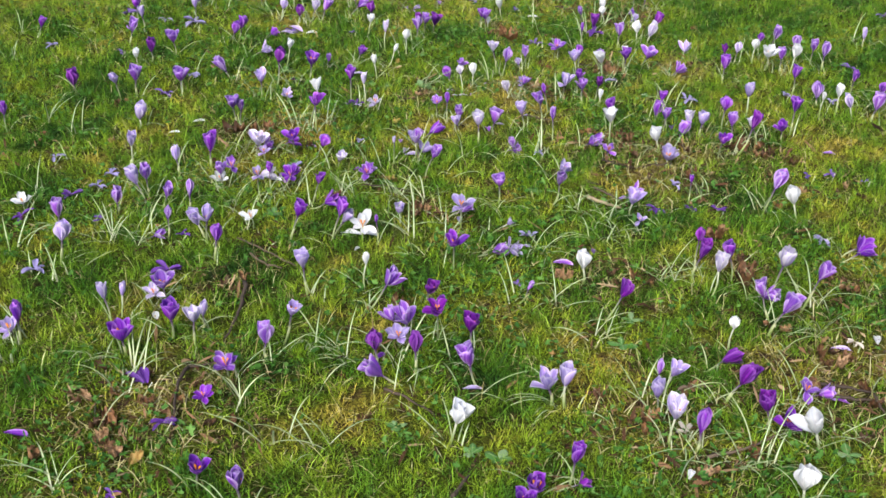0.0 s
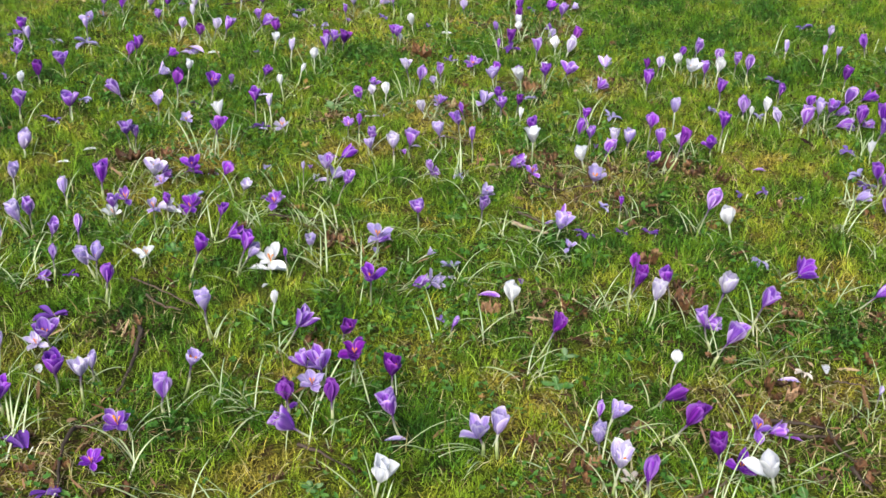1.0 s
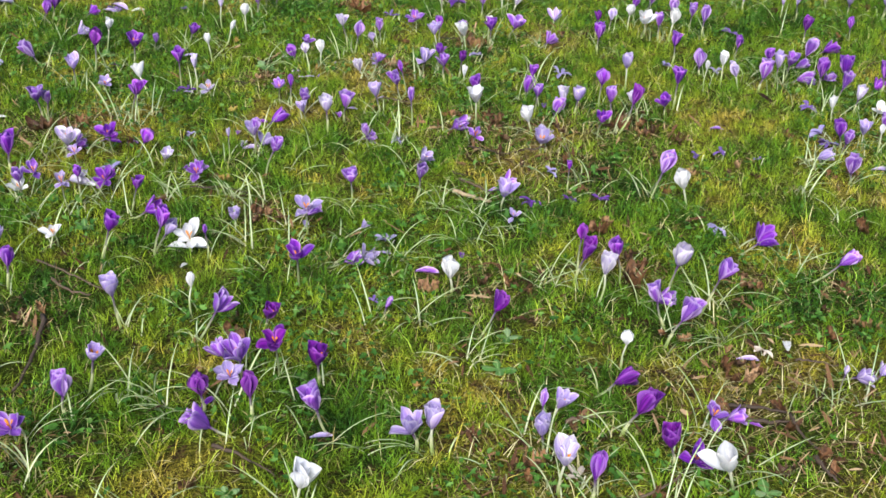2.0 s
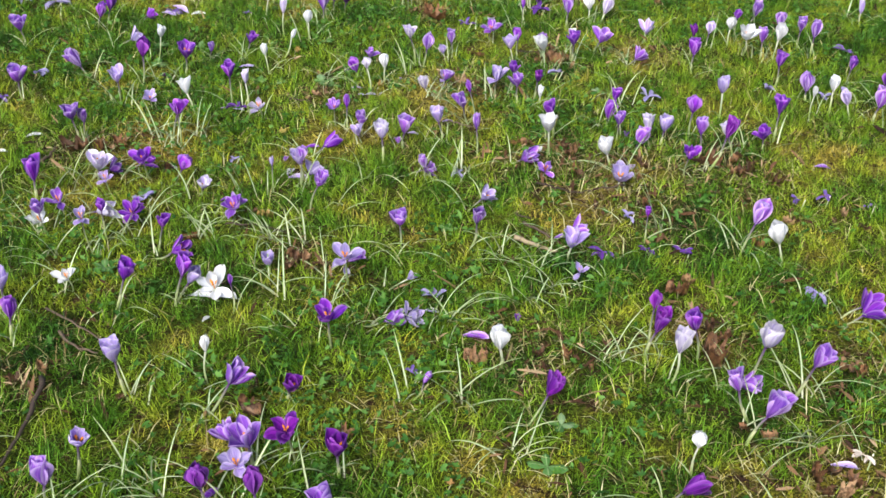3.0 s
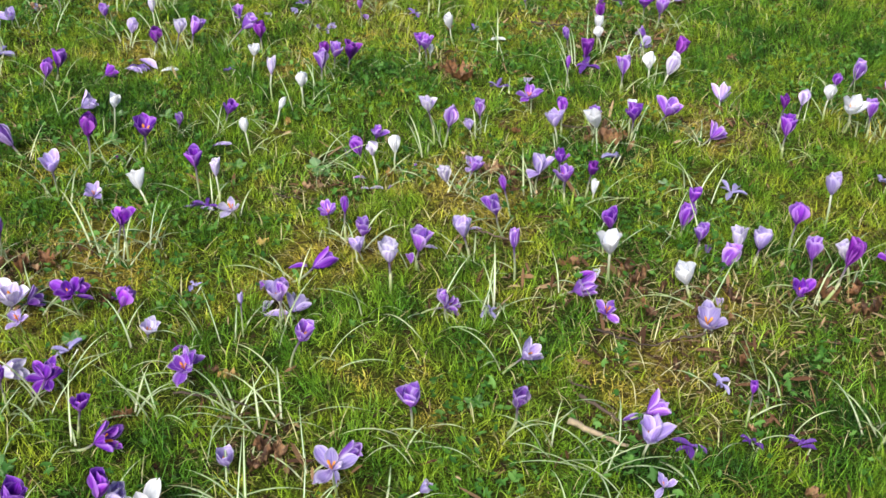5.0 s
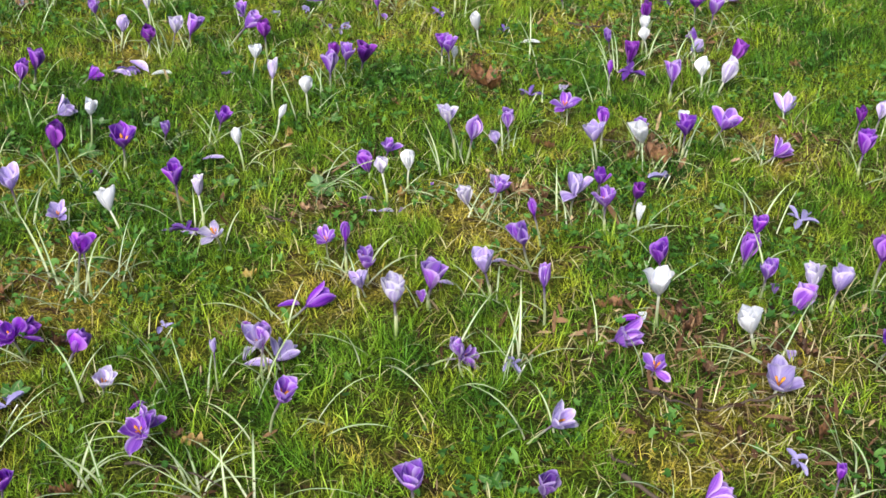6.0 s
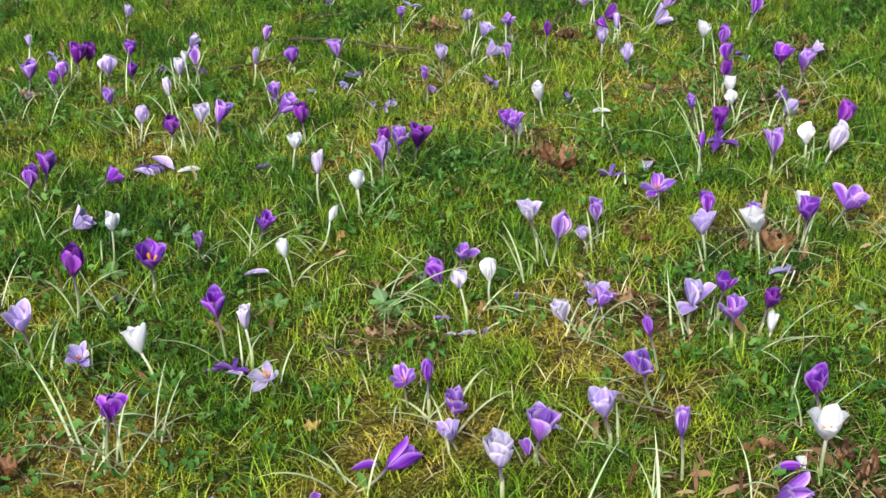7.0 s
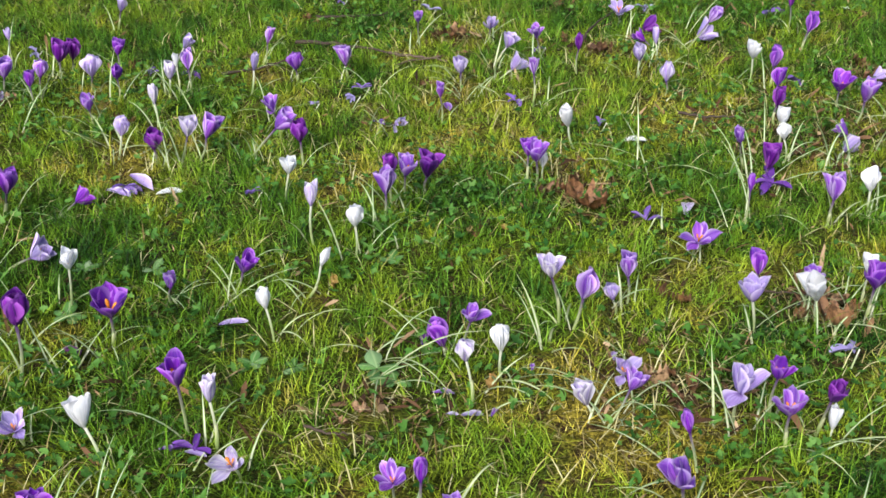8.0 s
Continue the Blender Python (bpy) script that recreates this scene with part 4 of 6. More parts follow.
crocus(1.147, 3.007, "violet", "cup", 0.055, 0.040, 141, 7)
crocus(1.239, 3.097, "violet", "open", 0.046, 0.048, 180, 17)
crocus(1.253, 3.161, "violet", "lie", 0.042, 0.035, 100, 63)
crocus(1.288, 3.157, "violet", "cup", 0.052, 0.052, 90, 21)
crocus(1.371, 3.285, "purple", "lie", 0.049, 0.035, 90, 63)
crocus(1.294, 3.015, "purple", "cup", 0.055, 0.046, 180, 3)
crocus(1.299, 3.085, "violet", "lie", 0.035, 0.035, 110, 63)
crocus(1.364, 3.029, "purple", "cup", 0.055, 0.048, -96, 5)
crocus(1.313, 2.944, "violet", "cup", 0.049, 0.050, 125, 13)
crocus(1.226, 3.068, "violet", "lie", 0.050, 0.035, 100, 63)
wilted_crocus(1.296, 3.046, "violet", 0.024)
crocus(1.411, 3.005, "purple", "lie", 0.035, 0.035, 60, 63)
crocus(1.335, 2.887, "streaked", "cup", 0.043, 0.043, 104, 8)
crocus(1.451, 3.016, "purple", "cup", 0.048, 0.049, 180, 4)
crocus(1.706, 3.778, "violet", "cup", 0.042, 0.052, 180, 9)
wilted_crocus(1.426, 3.927, "violet", 0.031)
crocus(1.437, 3.724, "lilac", "cup", 0.037, 0.054, 180, 8)
crocus(1.366, 3.548, "lilac", "bud", 0.035, 0.050, 180, 5)
crocus(1.403, 3.535, "lilac", "bud", 0.030, 0.053, 0, 0)
crocus(1.534, 3.636, "purple", "cup", 0.048, 0.046, -100, 21)
crocus(1.574, 3.588, "lilac", "cup", 0.049, 0.036, 179, 6)
crocus(1.662, 3.543, "lilac", "cup", 0.046, 0.050, 180, 4)
crocus(1.365, 3.344, "plum", "cup", 0.044, 0.051, 180, 2)
crocus(1.516, 3.406, "purple", "cup", 0.038, 0.036, -116, 7)
crocus(1.279, 3.611, "lilac", "bud", 0.040, 0.033, -53, 6)
crocus(1.142, 3.213, "purple", "open", 0.044, 0.049, 180, 13)
wilted_crocus(1.186, 3.406, "violet", 0.030)
crocus(1.270, 2.847, "white", "bud", 0.035, 0.036, -125, 8)
wilted_crocus(1.233, 2.901, "violet", 0.026)
crocus(1.232, 2.687, "purple", "cup", 0.044, 0.043, -128, 14)
crocus(1.215, 2.634, "violet", "open", 0.040, 0.051, 180, 15)
crocus(1.287, 2.696, "lilac", "open", 0.043, 0.046, -139, 18)
wilted_crocus(1.212, 2.757, "lilac", 0.027)
wilted_crocus(1.212, 2.700, "violet", 0.030)
crocus(1.126, 2.623, "lilac", "lie", 0.043, 0.035, 100, 63)
crocus(1.190, 2.516, "violet", "cup", 0.048, 0.028, -147, 3)
fallen_petal(1.284, 2.574, "lilac", 0.046, 95)
crocus(1.376, 2.856, "white", "splay", 0.029, 0.032, 180, 18)
crocus(1.330, 2.710, "violet", "cup", 0.038, 0.053, 180, 2)
crocus(1.307, 2.667, "white", "bud", 0.027, 0.054, 180, 3)
fallen_petal(0.983, 2.778, "violet", 0.030, 95)
wilted_crocus(0.956, 2.653, "violet", 0.019)
wilted_crocus(0.906, 2.637, "violet", 0.017)
wilted_crocus(1.030, 2.620, "violet", 0.014)
crocus(0.984, 2.138, "violet", "cup", 0.043, 0.062, 98, 46)
crocus(0.909, 1.785, "lilac", "bud", 0.018, 0.058, 0, 1)
crocus(0.928, 1.854, "lilac", "lie", 0.035, 0.035, 120, 63)
crocus(0.967, 1.826, "lilac", "lie", 0.028, 0.035, 60, 63)
crocus(0.803, 1.503, "purple", "open", 0.031, 0.055, 180, 17)
wilted_crocus(0.889, 1.552, "plum", 0.020)
crocus(-1.220, 3.398, "purple", "cup", 0.038, 0.041, 109, 20)
wilted_crocus(-1.151, 3.320, "lilac", 0.024)
crocus(-0.968, 2.980, "plum", "cup", 0.052, 0.024, -168, 6)
crocus(-1.045, 2.703, "purple", "cup", 0.041, 0.052, 180, 6)
crocus(-0.836, 2.953, "lilac", "open", 0.040, 0.054, -161, 17)
crocus(-0.796, 2.970, "violet", "cup", 0.048, 0.049, 180, 3)
crocus(-0.857, 3.175, "white", "open", 0.039, 0.033, 158, 17)
crocus(-0.931, 3.353, "violet", "cup", 0.046, 0.051, 97, 15)
crocus(-0.960, 3.549, "purple", "cup", 0.039, 0.053, 180, 4)
crocus(-0.928, 3.493, "lilac", "bud", 0.043, 0.046, 180, 3)
wilted_crocus(-1.005, 3.613, "violet", 0.028)
wilted_crocus(-0.928, 3.265, "violet", 0.023)
crocus(-0.827, 3.222, "plum", "cup", 0.047, 0.032, 149, 7)
crocus(-0.771, 3.270, "violet", "open", 0.046, 0.048, 180, 12)
wilted_crocus(-0.878, 3.573, "lilac", 0.022)
crocus(-0.677, 2.981, "violet", "cup", 0.046, 0.050, 180, 8)
wilted_crocus(-0.722, 2.972, "violet", 0.030)
crocus(-0.731, 2.756, "lilac", "cup", 0.055, 0.026, 118, 12)
crocus(-0.681, 2.530, "lilac", "open", 0.043, 0.067, 153, 17)
crocus(-0.563, 2.492, "lilac", "cup", 0.039, 0.041, -66, 2)
wilted_crocus(-0.785, 3.557, "lilac", 0.038)
crocus(-0.782, 3.569, "lilac", "cup", 0.035, 0.055, 180, 4)
wilted_crocus(-0.725, 2.408, "lilac", 0.028)
wilted_crocus(-0.710, 2.470, "lilac", 0.024)
crocus(-0.595, 2.342, "lilac", "cup", 0.049, 0.052, -95, 18)
crocus(-0.597, 2.371, "violet", "cup", 0.041, 0.052, 180, 6)
wilted_crocus(-0.866, 2.546, "lilac", 0.021)
fallen_petal(-0.629, 2.716, "white", 0.029, 80)
fallen_petal(-0.588, 2.793, "white", 0.032, 60)
crocus(-0.499, 2.548, "purple", "cup", 0.053, 0.044, 161, 4)
crocus(-0.446, 2.434, "white", "flat", 0.030, 0.034, 180, 27)
crocus(-0.443, 2.424, "violet", "open", 0.039, 0.051, 180, 15)
crocus(-0.806, 3.712, "lilac", "flat", 0.034, 0.033, 180, 27)
crocus(-0.408, 2.623, "streaked", "open", 0.049, 0.034, 138, 17)
crocus(-0.423, 2.640, "violet", "lie", 0.031, 0.035, 80, 63)
crocus(-0.381, 2.598, "lilac", "splay", 0.026, 0.032, 180, 23)
crocus(-0.318, 2.649, "purple", "flat", 0.033, 0.059, 180, 26)
crocus(-0.369, 2.668, "purple", "lie", 0.034, 0.035, 70, 63)
crocus(-0.266, 2.636, "purple", "egg", 0.038, 0.037, 101, 25)
fallen_petal(-0.286, 2.684, "violet", 0.024, 90)
crocus(-0.209, 2.596, "streaked", "open", 0.032, 0.018, 130, 19)
crocus(-0.128, 2.513, "violet", "flat", 0.033, 0.033, 180, 27)
crocus(-0.155, 2.505, "violet", "lie", 0.031, 0.035, 75, 42)
fallen_petal(-0.158, 2.573, "purple", 0.024, 40)
wilted_crocus(-0.301, 2.550, "lilac", 0.022)
crocus(-0.401, 2.496, "streaked", "lie", 0.042, 0.035, 105, 63)
fallen_petal(-0.335, 2.483, "white", 0.025, 95)
crocus(-0.297, 2.476, "purple", "flat", 0.031, 0.034, 180, 28)
crocus(-0.313, 2.428, "purple", "lie", 0.028, 0.051, 65, 30)
fallen_petal(-0.331, 2.491, "lilac", 0.025, 70)
crocus(-0.334, 2.417, "purple", "cup", 0.025, 0.060, 180, 6)
crocus(-0.235, 2.382, "purple", "open", 0.037, 0.068, 140, 24)
crocus(-0.235, 2.358, "purple", "lie", 0.043, 0.035, 95, 63)
crocus(-0.029, 2.659, "lilac", "open", 0.040, 0.051, 180, 19)
fallen_petal(-0.055, 2.687, "streaked", 0.032, 10)
crocus(-0.035, 2.640, "lilac", "lie", 0.034, 0.035, 40, 63)
fallen_petal(-0.037, 2.663, "lilac", 0.036, 85)
crocus(0.003, 2.542, "violet", "open", 0.039, 0.068, 132, 21)
crocus(-0.077, 2.619, "lilac", "bud", 0.019, 0.057, 180, 0)
crocus(0.210, 2.664, "violet", "cup", 0.032, 0.029, -94, 11)
crocus(0.171, 2.686, "violet", "lie", 0.028, 0.035, 100, 63)
wilted_crocus(0.269, 2.673, "lilac", 0.015)
crocus(0.289, 2.548, "lilac", "lie", 0.033, 0.035, 85, 44)
fallen_petal(0.323, 2.575, "lilac", 0.025, 110)
crocus(0.175, 2.424, "violet", "cup", 0.035, 0.048, -170, 7)
crocus(0.296, 2.426, "violet", "open", 0.043, 0.067, 158, 20)
crocus(0.431, 2.671, "violet", "splay", 0.027, 0.033, 180, 22)
crocus(0.571, 2.659, "lilac", "open", 0.044, 0.024, 180, 16)
fallen_petal(0.605, 2.745, "lilac", 0.026, 10)
crocus(0.708, 2.738, "purple", "flat", 0.032, 0.057, 180, 26)
wilted_crocus(0.577, 2.545, "lilac", 0.016)
crocus(0.601, 2.475, "purple", "bud", 0.020, 0.057, 180, 2)
crocus(0.441, 2.461, "violet", "lie", 0.037, 0.035, 80, 63)
fallen_petal(0.455, 2.463, "violet", 0.028, 70)
crocus(0.462, 2.395, "lilac", "open", 0.048, 0.035, 158, 12)
wilted_crocus(0.520, 2.416, "purple", 0.025)
wilted_crocus(0.599, 2.433, "purple", 0.015)
wilted_crocus(0.662, 2.432, "purple", 0.025)
crocus(-0.256, 2.195, "purple", "cup", 0.041, 0.073, 110, 19)
crocus(-0.340, 2.246, "white", "splay", 0.028, 0.035, 180, 23)
crocus(-0.169, 2.223, "purple", "cup", 0.048, 0.066, 110, 16)
crocus(-0.168, 2.233, "lilac", "cup", 0.037, 0.046, 96, 28)
crocus(-0.106, 2.246, "white", "splay", 0.039, 0.035, 180, 23)
fallen_petal(-0.130, 2.245, "white", 0.045, -80)
fallen_petal(-0.095, 2.247, "white", 0.045, 95)
crocus(-0.076, 2.217, "purple", "bud", 0.021, 0.057, 180, 3)
crocus(-0.038, 2.338, "lilac", "open", 0.036, 0.014, 180, 15)
crocus(0.096, 2.312, "lilac", "splay", 0.037, 0.072, 180, 24)
crocus(0.063, 2.344, "violet", "lie", 0.036, 0.035, 70, 63)
fallen_petal(0.091, 2.333, "lilac", 0.032, 165)
crocus(0.089, 2.137, "purple", "flat", 0.039, 0.073, 180, 19)
crocus(0.136, 2.197, "violet", "lie", 0.039, 0.035, 100, 63)
fallen_petal(0.194, 2.227, "lilac", 0.030, 50)
fallen_petal(-0.112, 2.186, "white", 0.018, 30)
crocus(0.170, 2.212, "lilac", "lie", 0.036, 0.035, 110, 63)
fallen_petal(0.237, 2.229, "lilac", 0.023, 95)
wilted_crocus(0.242, 2.264, "lilac", 0.021)
crocus(0.165, 2.297, "lilac", "lie", 0.022, 0.035, 70, 63)
crocus(0.571, 2.152, "plum", "cup", 0.033, 0.075, 120, 1)
crocus(0.476, 2.330, "lilac", "splay", 0.019, 0.033, 180, 21)
crocus(-0.557, 3.298, "lilac", "lie", 0.037, 0.035, 75, 63)
crocus(-0.442, 3.221, "white", "open", 0.033, 0.078, 141, 20)
crocus(-0.443, 3.072, "plum", "egg", 0.049, 0.080, 99, 8)
crocus(-0.366, 3.154, "purple", "open", 0.052, 0.055, 144, 19)
crocus(-0.325, 3.253, "violet", "cup", 0.029, 0.023, 149, 6)
crocus(-0.257, 3.276, "purple", "open", 0.037, 0.046, 107, 29)
crocus(-0.158, 3.281, "white", "bud", 0.031, 0.050, 89, 21)
crocus(-0.179, 3.182, "white", "cup", 0.032, 0.047, -100, 7)
fallen_petal(-0.235, 3.205, "lilac", 0.034, 70)
wilted_crocus(-0.393, 3.126, "plum", 0.019)
crocus(-0.228, 3.001, "purple", "open", 0.043, 0.071, 175, 10)
crocus(-0.189, 2.973, "streaked", "bud", 0.034, 0.061, -43, 2)
crocus(0.027, 3.163, "purple", "cup", 0.041, 0.011, -99, 14)
fallen_petal(-0.000, 3.181, "purple", 0.025, 0)
crocus(0.066, 3.063, "streaked", "egg", 0.030, 0.057, -81, 7)
crocus(0.094, 3.112, "white", "cup", 0.037, 0.040, -126, 2)
crocus(0.049, 3.163, "violet", "open", 0.029, 0.051, 140, 12)
fallen_petal(0.034, 3.074, "violet", 0.023, 85)
fallen_petal(0.127, 3.128, "violet", 0.014, 0)
crocus(0.192, 3.052, "streaked", "cup", 0.035, 0.018, -101, 18)
crocus(0.154, 3.236, "streaked", "open", 0.036, 0.077, -148, 15)
crocus(0.172, 3.226, "violet", "cup", 0.045, 0.047, 116, 12)
crocus(0.222, 3.267, "lilac", "egg", 0.025, 0.021, -104, 12)
crocus(0.236, 3.294, "violet", "cup", 0.037, 0.039, -131, 2)
crocus(0.328, 3.421, "violet", "flat", 0.032, 0.043, 180, 28)
crocus(0.390, 3.303, "purple", "cup", 0.035, 0.048, 0, 1)
crocus(0.382, 3.235, "lilac", "open", 0.042, 0.057, -142, 16)
crocus(0.444, 3.288, "violet", "open", 0.031, 0.055, 180, 12)
crocus(0.461, 3.265, "white", "open", 0.044, 0.047, -136, 18)
crocus(0.519, 3.285, "purple", "open", 0.043, 0.054, 180, 10)
crocus(0.517, 3.308, "white", "cup", 0.029, 0.058, 180, 7)
wilted_crocus(0.481, 3.199, "lilac", 0.021)
crocus(0.377, 3.070, "purple", "open", 0.034, 0.068, -175, 13)
crocus(0.341, 3.060, "lilac", "open", 0.044, 0.045, 180, 9)
crocus(0.423, 3.055, "plum", "cup", 0.034, 0.057, 162, 16)
crocus(0.388, 3.025, "violet", "open", 0.041, 0.052, -155, 11)
crocus(0.226, 3.115, "lilac", "flat", 0.026, 0.020, 180, 24)
crocus(0.209, 3.038, "violet", "lie", 0.027, 0.047, 60, 30)
fallen_petal(0.217, 3.159, "lilac", 0.018, 0)
wilted_crocus(-0.720, 2.019, "lilac", 0.025)
crocus(-0.525, 1.859, "lilac", "bud", 0.038, 0.054, -76, 7)
crocus(-0.512, 1.884, "lilac", "bud", 0.033, 0.048, 96, 7)
wilted_crocus(-0.465, 2.036, "purple", 0.031)
crocus(-0.439, 1.932, "violet", "open", 0.042, 0.050, 180, 19)
crocus(-0.460, 1.938, "streaked", "splay", 0.031, 0.032, 180, 25)
crocus(-0.399, 1.818, "purple", "open", 0.055, 0.047, 161, 14)
fallen_petal(-0.447, 1.882, "white", 0.027, 160)
crocus(-0.351, 1.794, "streaked", "cup", 0.037, 0.056, 165, 7)
crocus(-0.351, 1.839, "lilac", "bud", 0.034, 0.039, 101, 7)
crocus(-0.676, 1.792, "lilac", "splay", 0.032, 0.032, 180, 21)
crocus(-0.663, 1.784, "purple", "bud", 0.044, 0.046, 0, 4)
crocus(-0.462, 1.750, "purple", "open", 0.053, 0.045, 180, 15)
crocus(-0.218, 1.761, "violet", "cup", 0.049, 0.041, 172, 5)
crocus(-0.198, 1.806, "lilac", "open", 0.043, 0.098, 143, 23)
crocus(-0.181, 1.986, "lilac", "cup", 0.044, 0.078, -153, 10)
crocus(-0.078, 2.035, "white", "bud", 0.032, 0.060, 135, 2)
crocus(-0.061, 1.961, "violet", "lie", 0.043, 0.063, 80, 30)
crocus(0.040, 2.005, "plum", "open", 0.048, 0.033, 150, 28)
crocus(0.073, 1.874, "plum", "flat", 0.034, 0.108, 180, 28)
crocus(0.133, 1.850, "plum", "open", 0.048, 0.044, 180, 9)
crocus(0.019, 1.853, "violet", "lie", 0.035, 0.054, -80, 30)
crocus(0.018, 1.856, "violet", "open", 0.049, 0.046, 180, 10)
crocus(0.005, 1.841, "lilac", "splay", 0.032, 0.032, 180, 23)
crocus(-0.029, 1.782, "plum", "cup", 0.046, 0.033, -143, 6)
crocus(0.042, 1.762, "plum", "cup", 0.046, 0.048, -101, 2)
crocus(0.150, 1.738, "violet", "cup", 0.050, 0.052, -108, 17)
crocus(0.017, 1.729, "violet", "lie", 0.052, 0.035, -85, 63)
fallen_petal(-0.025, 1.793, "purple", 0.031, 30)
fallen_petal(0.141, 1.725, "lilac", 0.032, 80)
crocus(0.111, 1.580, "white", "cup", 0.049, 0.050, 128, 13)
crocus(0.274, 1.701, "lilac", "open", 0.051, 0.041, -147, 15)
crocus(0.298, 1.693, "lilac", "cup", 0.050, 0.049, -136, 5)
fallen_petal(-0.569, 1.519, "purple", 0.043, 95)
wilted_crocus(-0.403, 1.659, "purple", 0.031)
wilted_crocus(-0.344, 1.561, "purple", 0.025)
crocus(-0.291, 1.618, "purple", "splay", 0.024, 0.033, 180, 19)
crocus(-0.274, 1.708, "violet", "splay", 0.038, 0.031, 180, 20)
crocus(-0.258, 1.424, "purple", "open", 0.040, 0.050, 159, 20)
crocus(-0.189, 1.383, "violet", "open", 0.050, 0.053, 163, 13)
wilted_crocus(-0.383, 1.394, "purple", 0.014)
crocus(0.346, 2.094, "white", "cup", 0.051, 0.038, -159, 9)
fallen_petal(0.373, 2.215, "purple", 0.021, 0)
fallen_petal(0.308, 2.160, "violet", 0.038, 95)
crocus(0.384, 1.964, "plum", "lie", 0.041, 0.053, 70, 30)
wilted_crocus(0.218, 2.062, "violet", 0.014)
crocus(0.563, 2.125, "plum", "cup", 0.048, 0.056, 127, 13)
crocus(0.641, 2.128, "purple", "cup", 0.042, 0.060, -117, 11)
crocus(0.596, 2.070, "streaked", "cup", 0.044, 0.056, 110, 5)
crocus(0.701, 2.062, "streaked", "egg", 0.050, 0.088, 124, 12)
crocus(0.761, 2.034, "violet", "open", 0.049, 0.090, 144, 17)
crocus(0.694, 1.991, "violet", "cup", 0.041, 0.063, -98, 21)
crocus(0.662, 2.069, "violet", "lie", 0.040, 0.035, 120, 63)
crocus(0.683, 1.944, "violet", "cup", 0.049, 0.056, 96, 21)
crocus(0.597, 1.870, "white", "egg", 0.031, 0.062, 180, 7)
wilted_crocus(0.835, 1.921, "white", 0.019)
fallen_petal(0.879, 1.939, "white", 0.028, 10)
fallen_petal(0.805, 1.900, "lilac", 0.038, 95)
crocus(0.888, 2.238, "purple", "lie", 0.044, 0.035, 75, 63)
crocus(0.451, 1.684, "lilac", "cup", 0.039, 0.037, -123, 7)
crocus(0.464, 1.743, "lilac", "open", 0.041, 0.047, 129, 19)
crocus(0.453, 1.729, "violet", "bud", 0.031, 0.052, 0, 0)
crocus(0.459, 1.595, "streaked", "open", 0.048, 0.065, 168, 10)
wilted_crocus(0.487, 1.618, "white", 0.023)
crocus(0.500, 1.582, "purple", "bud", 0.055, 0.040, 104, 5)
crocus(0.548, 1.815, "plum", "lie", 0.043, 0.035, 70, 63)
crocus(0.569, 1.719, "plum", "cup", 0.053, 0.047, 98, 24)
crocus(0.699, 1.734, "violet", "splay", 0.029, 0.032, 180, 20)
crocus(0.695, 1.740, "violet", "lie", 0.032, 0.035, 100, 63)
fallen_petal(0.761, 1.732, "violet", 0.030, 110)
crocus(0.623, 1.635, "plum", "cup", 0.045, 0.052, -123, 12)
crocus(0.648, 1.639, "purple", "flat", 0.036, 0.033, 180, 27)
crocus(0.698, 1.595, "white", "open", 0.054, 0.045, -116, 20)
crocus(0.641, 1.463, "white", "egg", 0.055, 0.034, -137, 3)
fallen_petal(0.484, 1.516, "white", 0.025, 20)
crocus(0.298, 1.491, "purple", "open", 0.047, 0.056, 162, 12)
crocus(0.243, 1.434, "purple", "open", 0.049, 0.047, 180, 18)
crocus(0.228, 1.397, "purple", "open", 0.043, 0.049, 180, 17)
crocus(0.279, 1.475, "plum", "lie", 0.024, 0.035, 90, 63)
crocus(-0.391, 2.965, "lilac", "flat", 0.026, 0.029, 180, 21)
crocus(-0.291, 2.795, "purple", "cup", 0.030, 0.069, 180, 2)
crocus(-0.292, 2.931, "white", "cup", 0.040, 0.053, -70, 18)
wilted_crocus(-0.206, 2.957, "purple", 0.027)
fallen_petal(-0.235, 2.963, "violet", 0.022, 80)
fallen_petal(-0.206, 2.957, "lilac", 0.024, 100)
crocus(-0.153, 2.928, "streaked", "splay", 0.031, 0.036, 180, 27)
crocus(0.008, 2.901, "violet", "flat", 0.027, 0.051, 180, 22)
crocus(0.034, 2.883, "purple", "bud", 0.032, 0.051, 180, 1)
crocus(0.295, 2.979, "purple", "bud", 0.031, 0.049, -89, 13)
crocus(0.285, 2.911, "violet", "open", 0.042, 0.054, -136, 21)
crocus(0.436, 3.046, "white", "bud", 0.032, 0.016, 0, 3)
fallen_petal(0.091, 3.043, "violet", 0.017, 20)
fallen_petal(0.068, 3.036, "lilac", 0.023, 80)
fallen_petal(0.047, 3.036, "lilac", 0.013, 90)
crocus(-0.308, 2.795, "purple", "open", 0.044, 0.087, 137, 22)
crocus(0.065, 2.863, "violet", "open", 0.039, 0.025, 180, 10)
crocus(0.068, 2.828, "lilac", "open", 0.032, 0.019, -139, 22)
crocus(0.119, 2.736, "streaked", "cup", 0.043, 0.057, -151, 2)
crocus(-0.029, 2.765, "purple", "lie", 0.043, 0.035, 55, 66)
fallen_petal(-0.027, 2.791, "purple", 0.028, 70)
crocus(0.154, 2.805, "violet", "cup", 0.042, 0.035, 134, 6)
fallen_petal(0.170, 2.856, "lilac", 0.022, 95)
fallen_petal(0.142, 2.824, "violet", 0.028, -10)
crocus(0.231, 2.828, "lilac", "open", 0.042, 0.056, -149, 14)
fallen_petal(0.239, 2.917, "lilac", 0.023, 70)
crocus(0.303, 2.784, "violet", "bud", 0.036, 0.056, -59, 4)
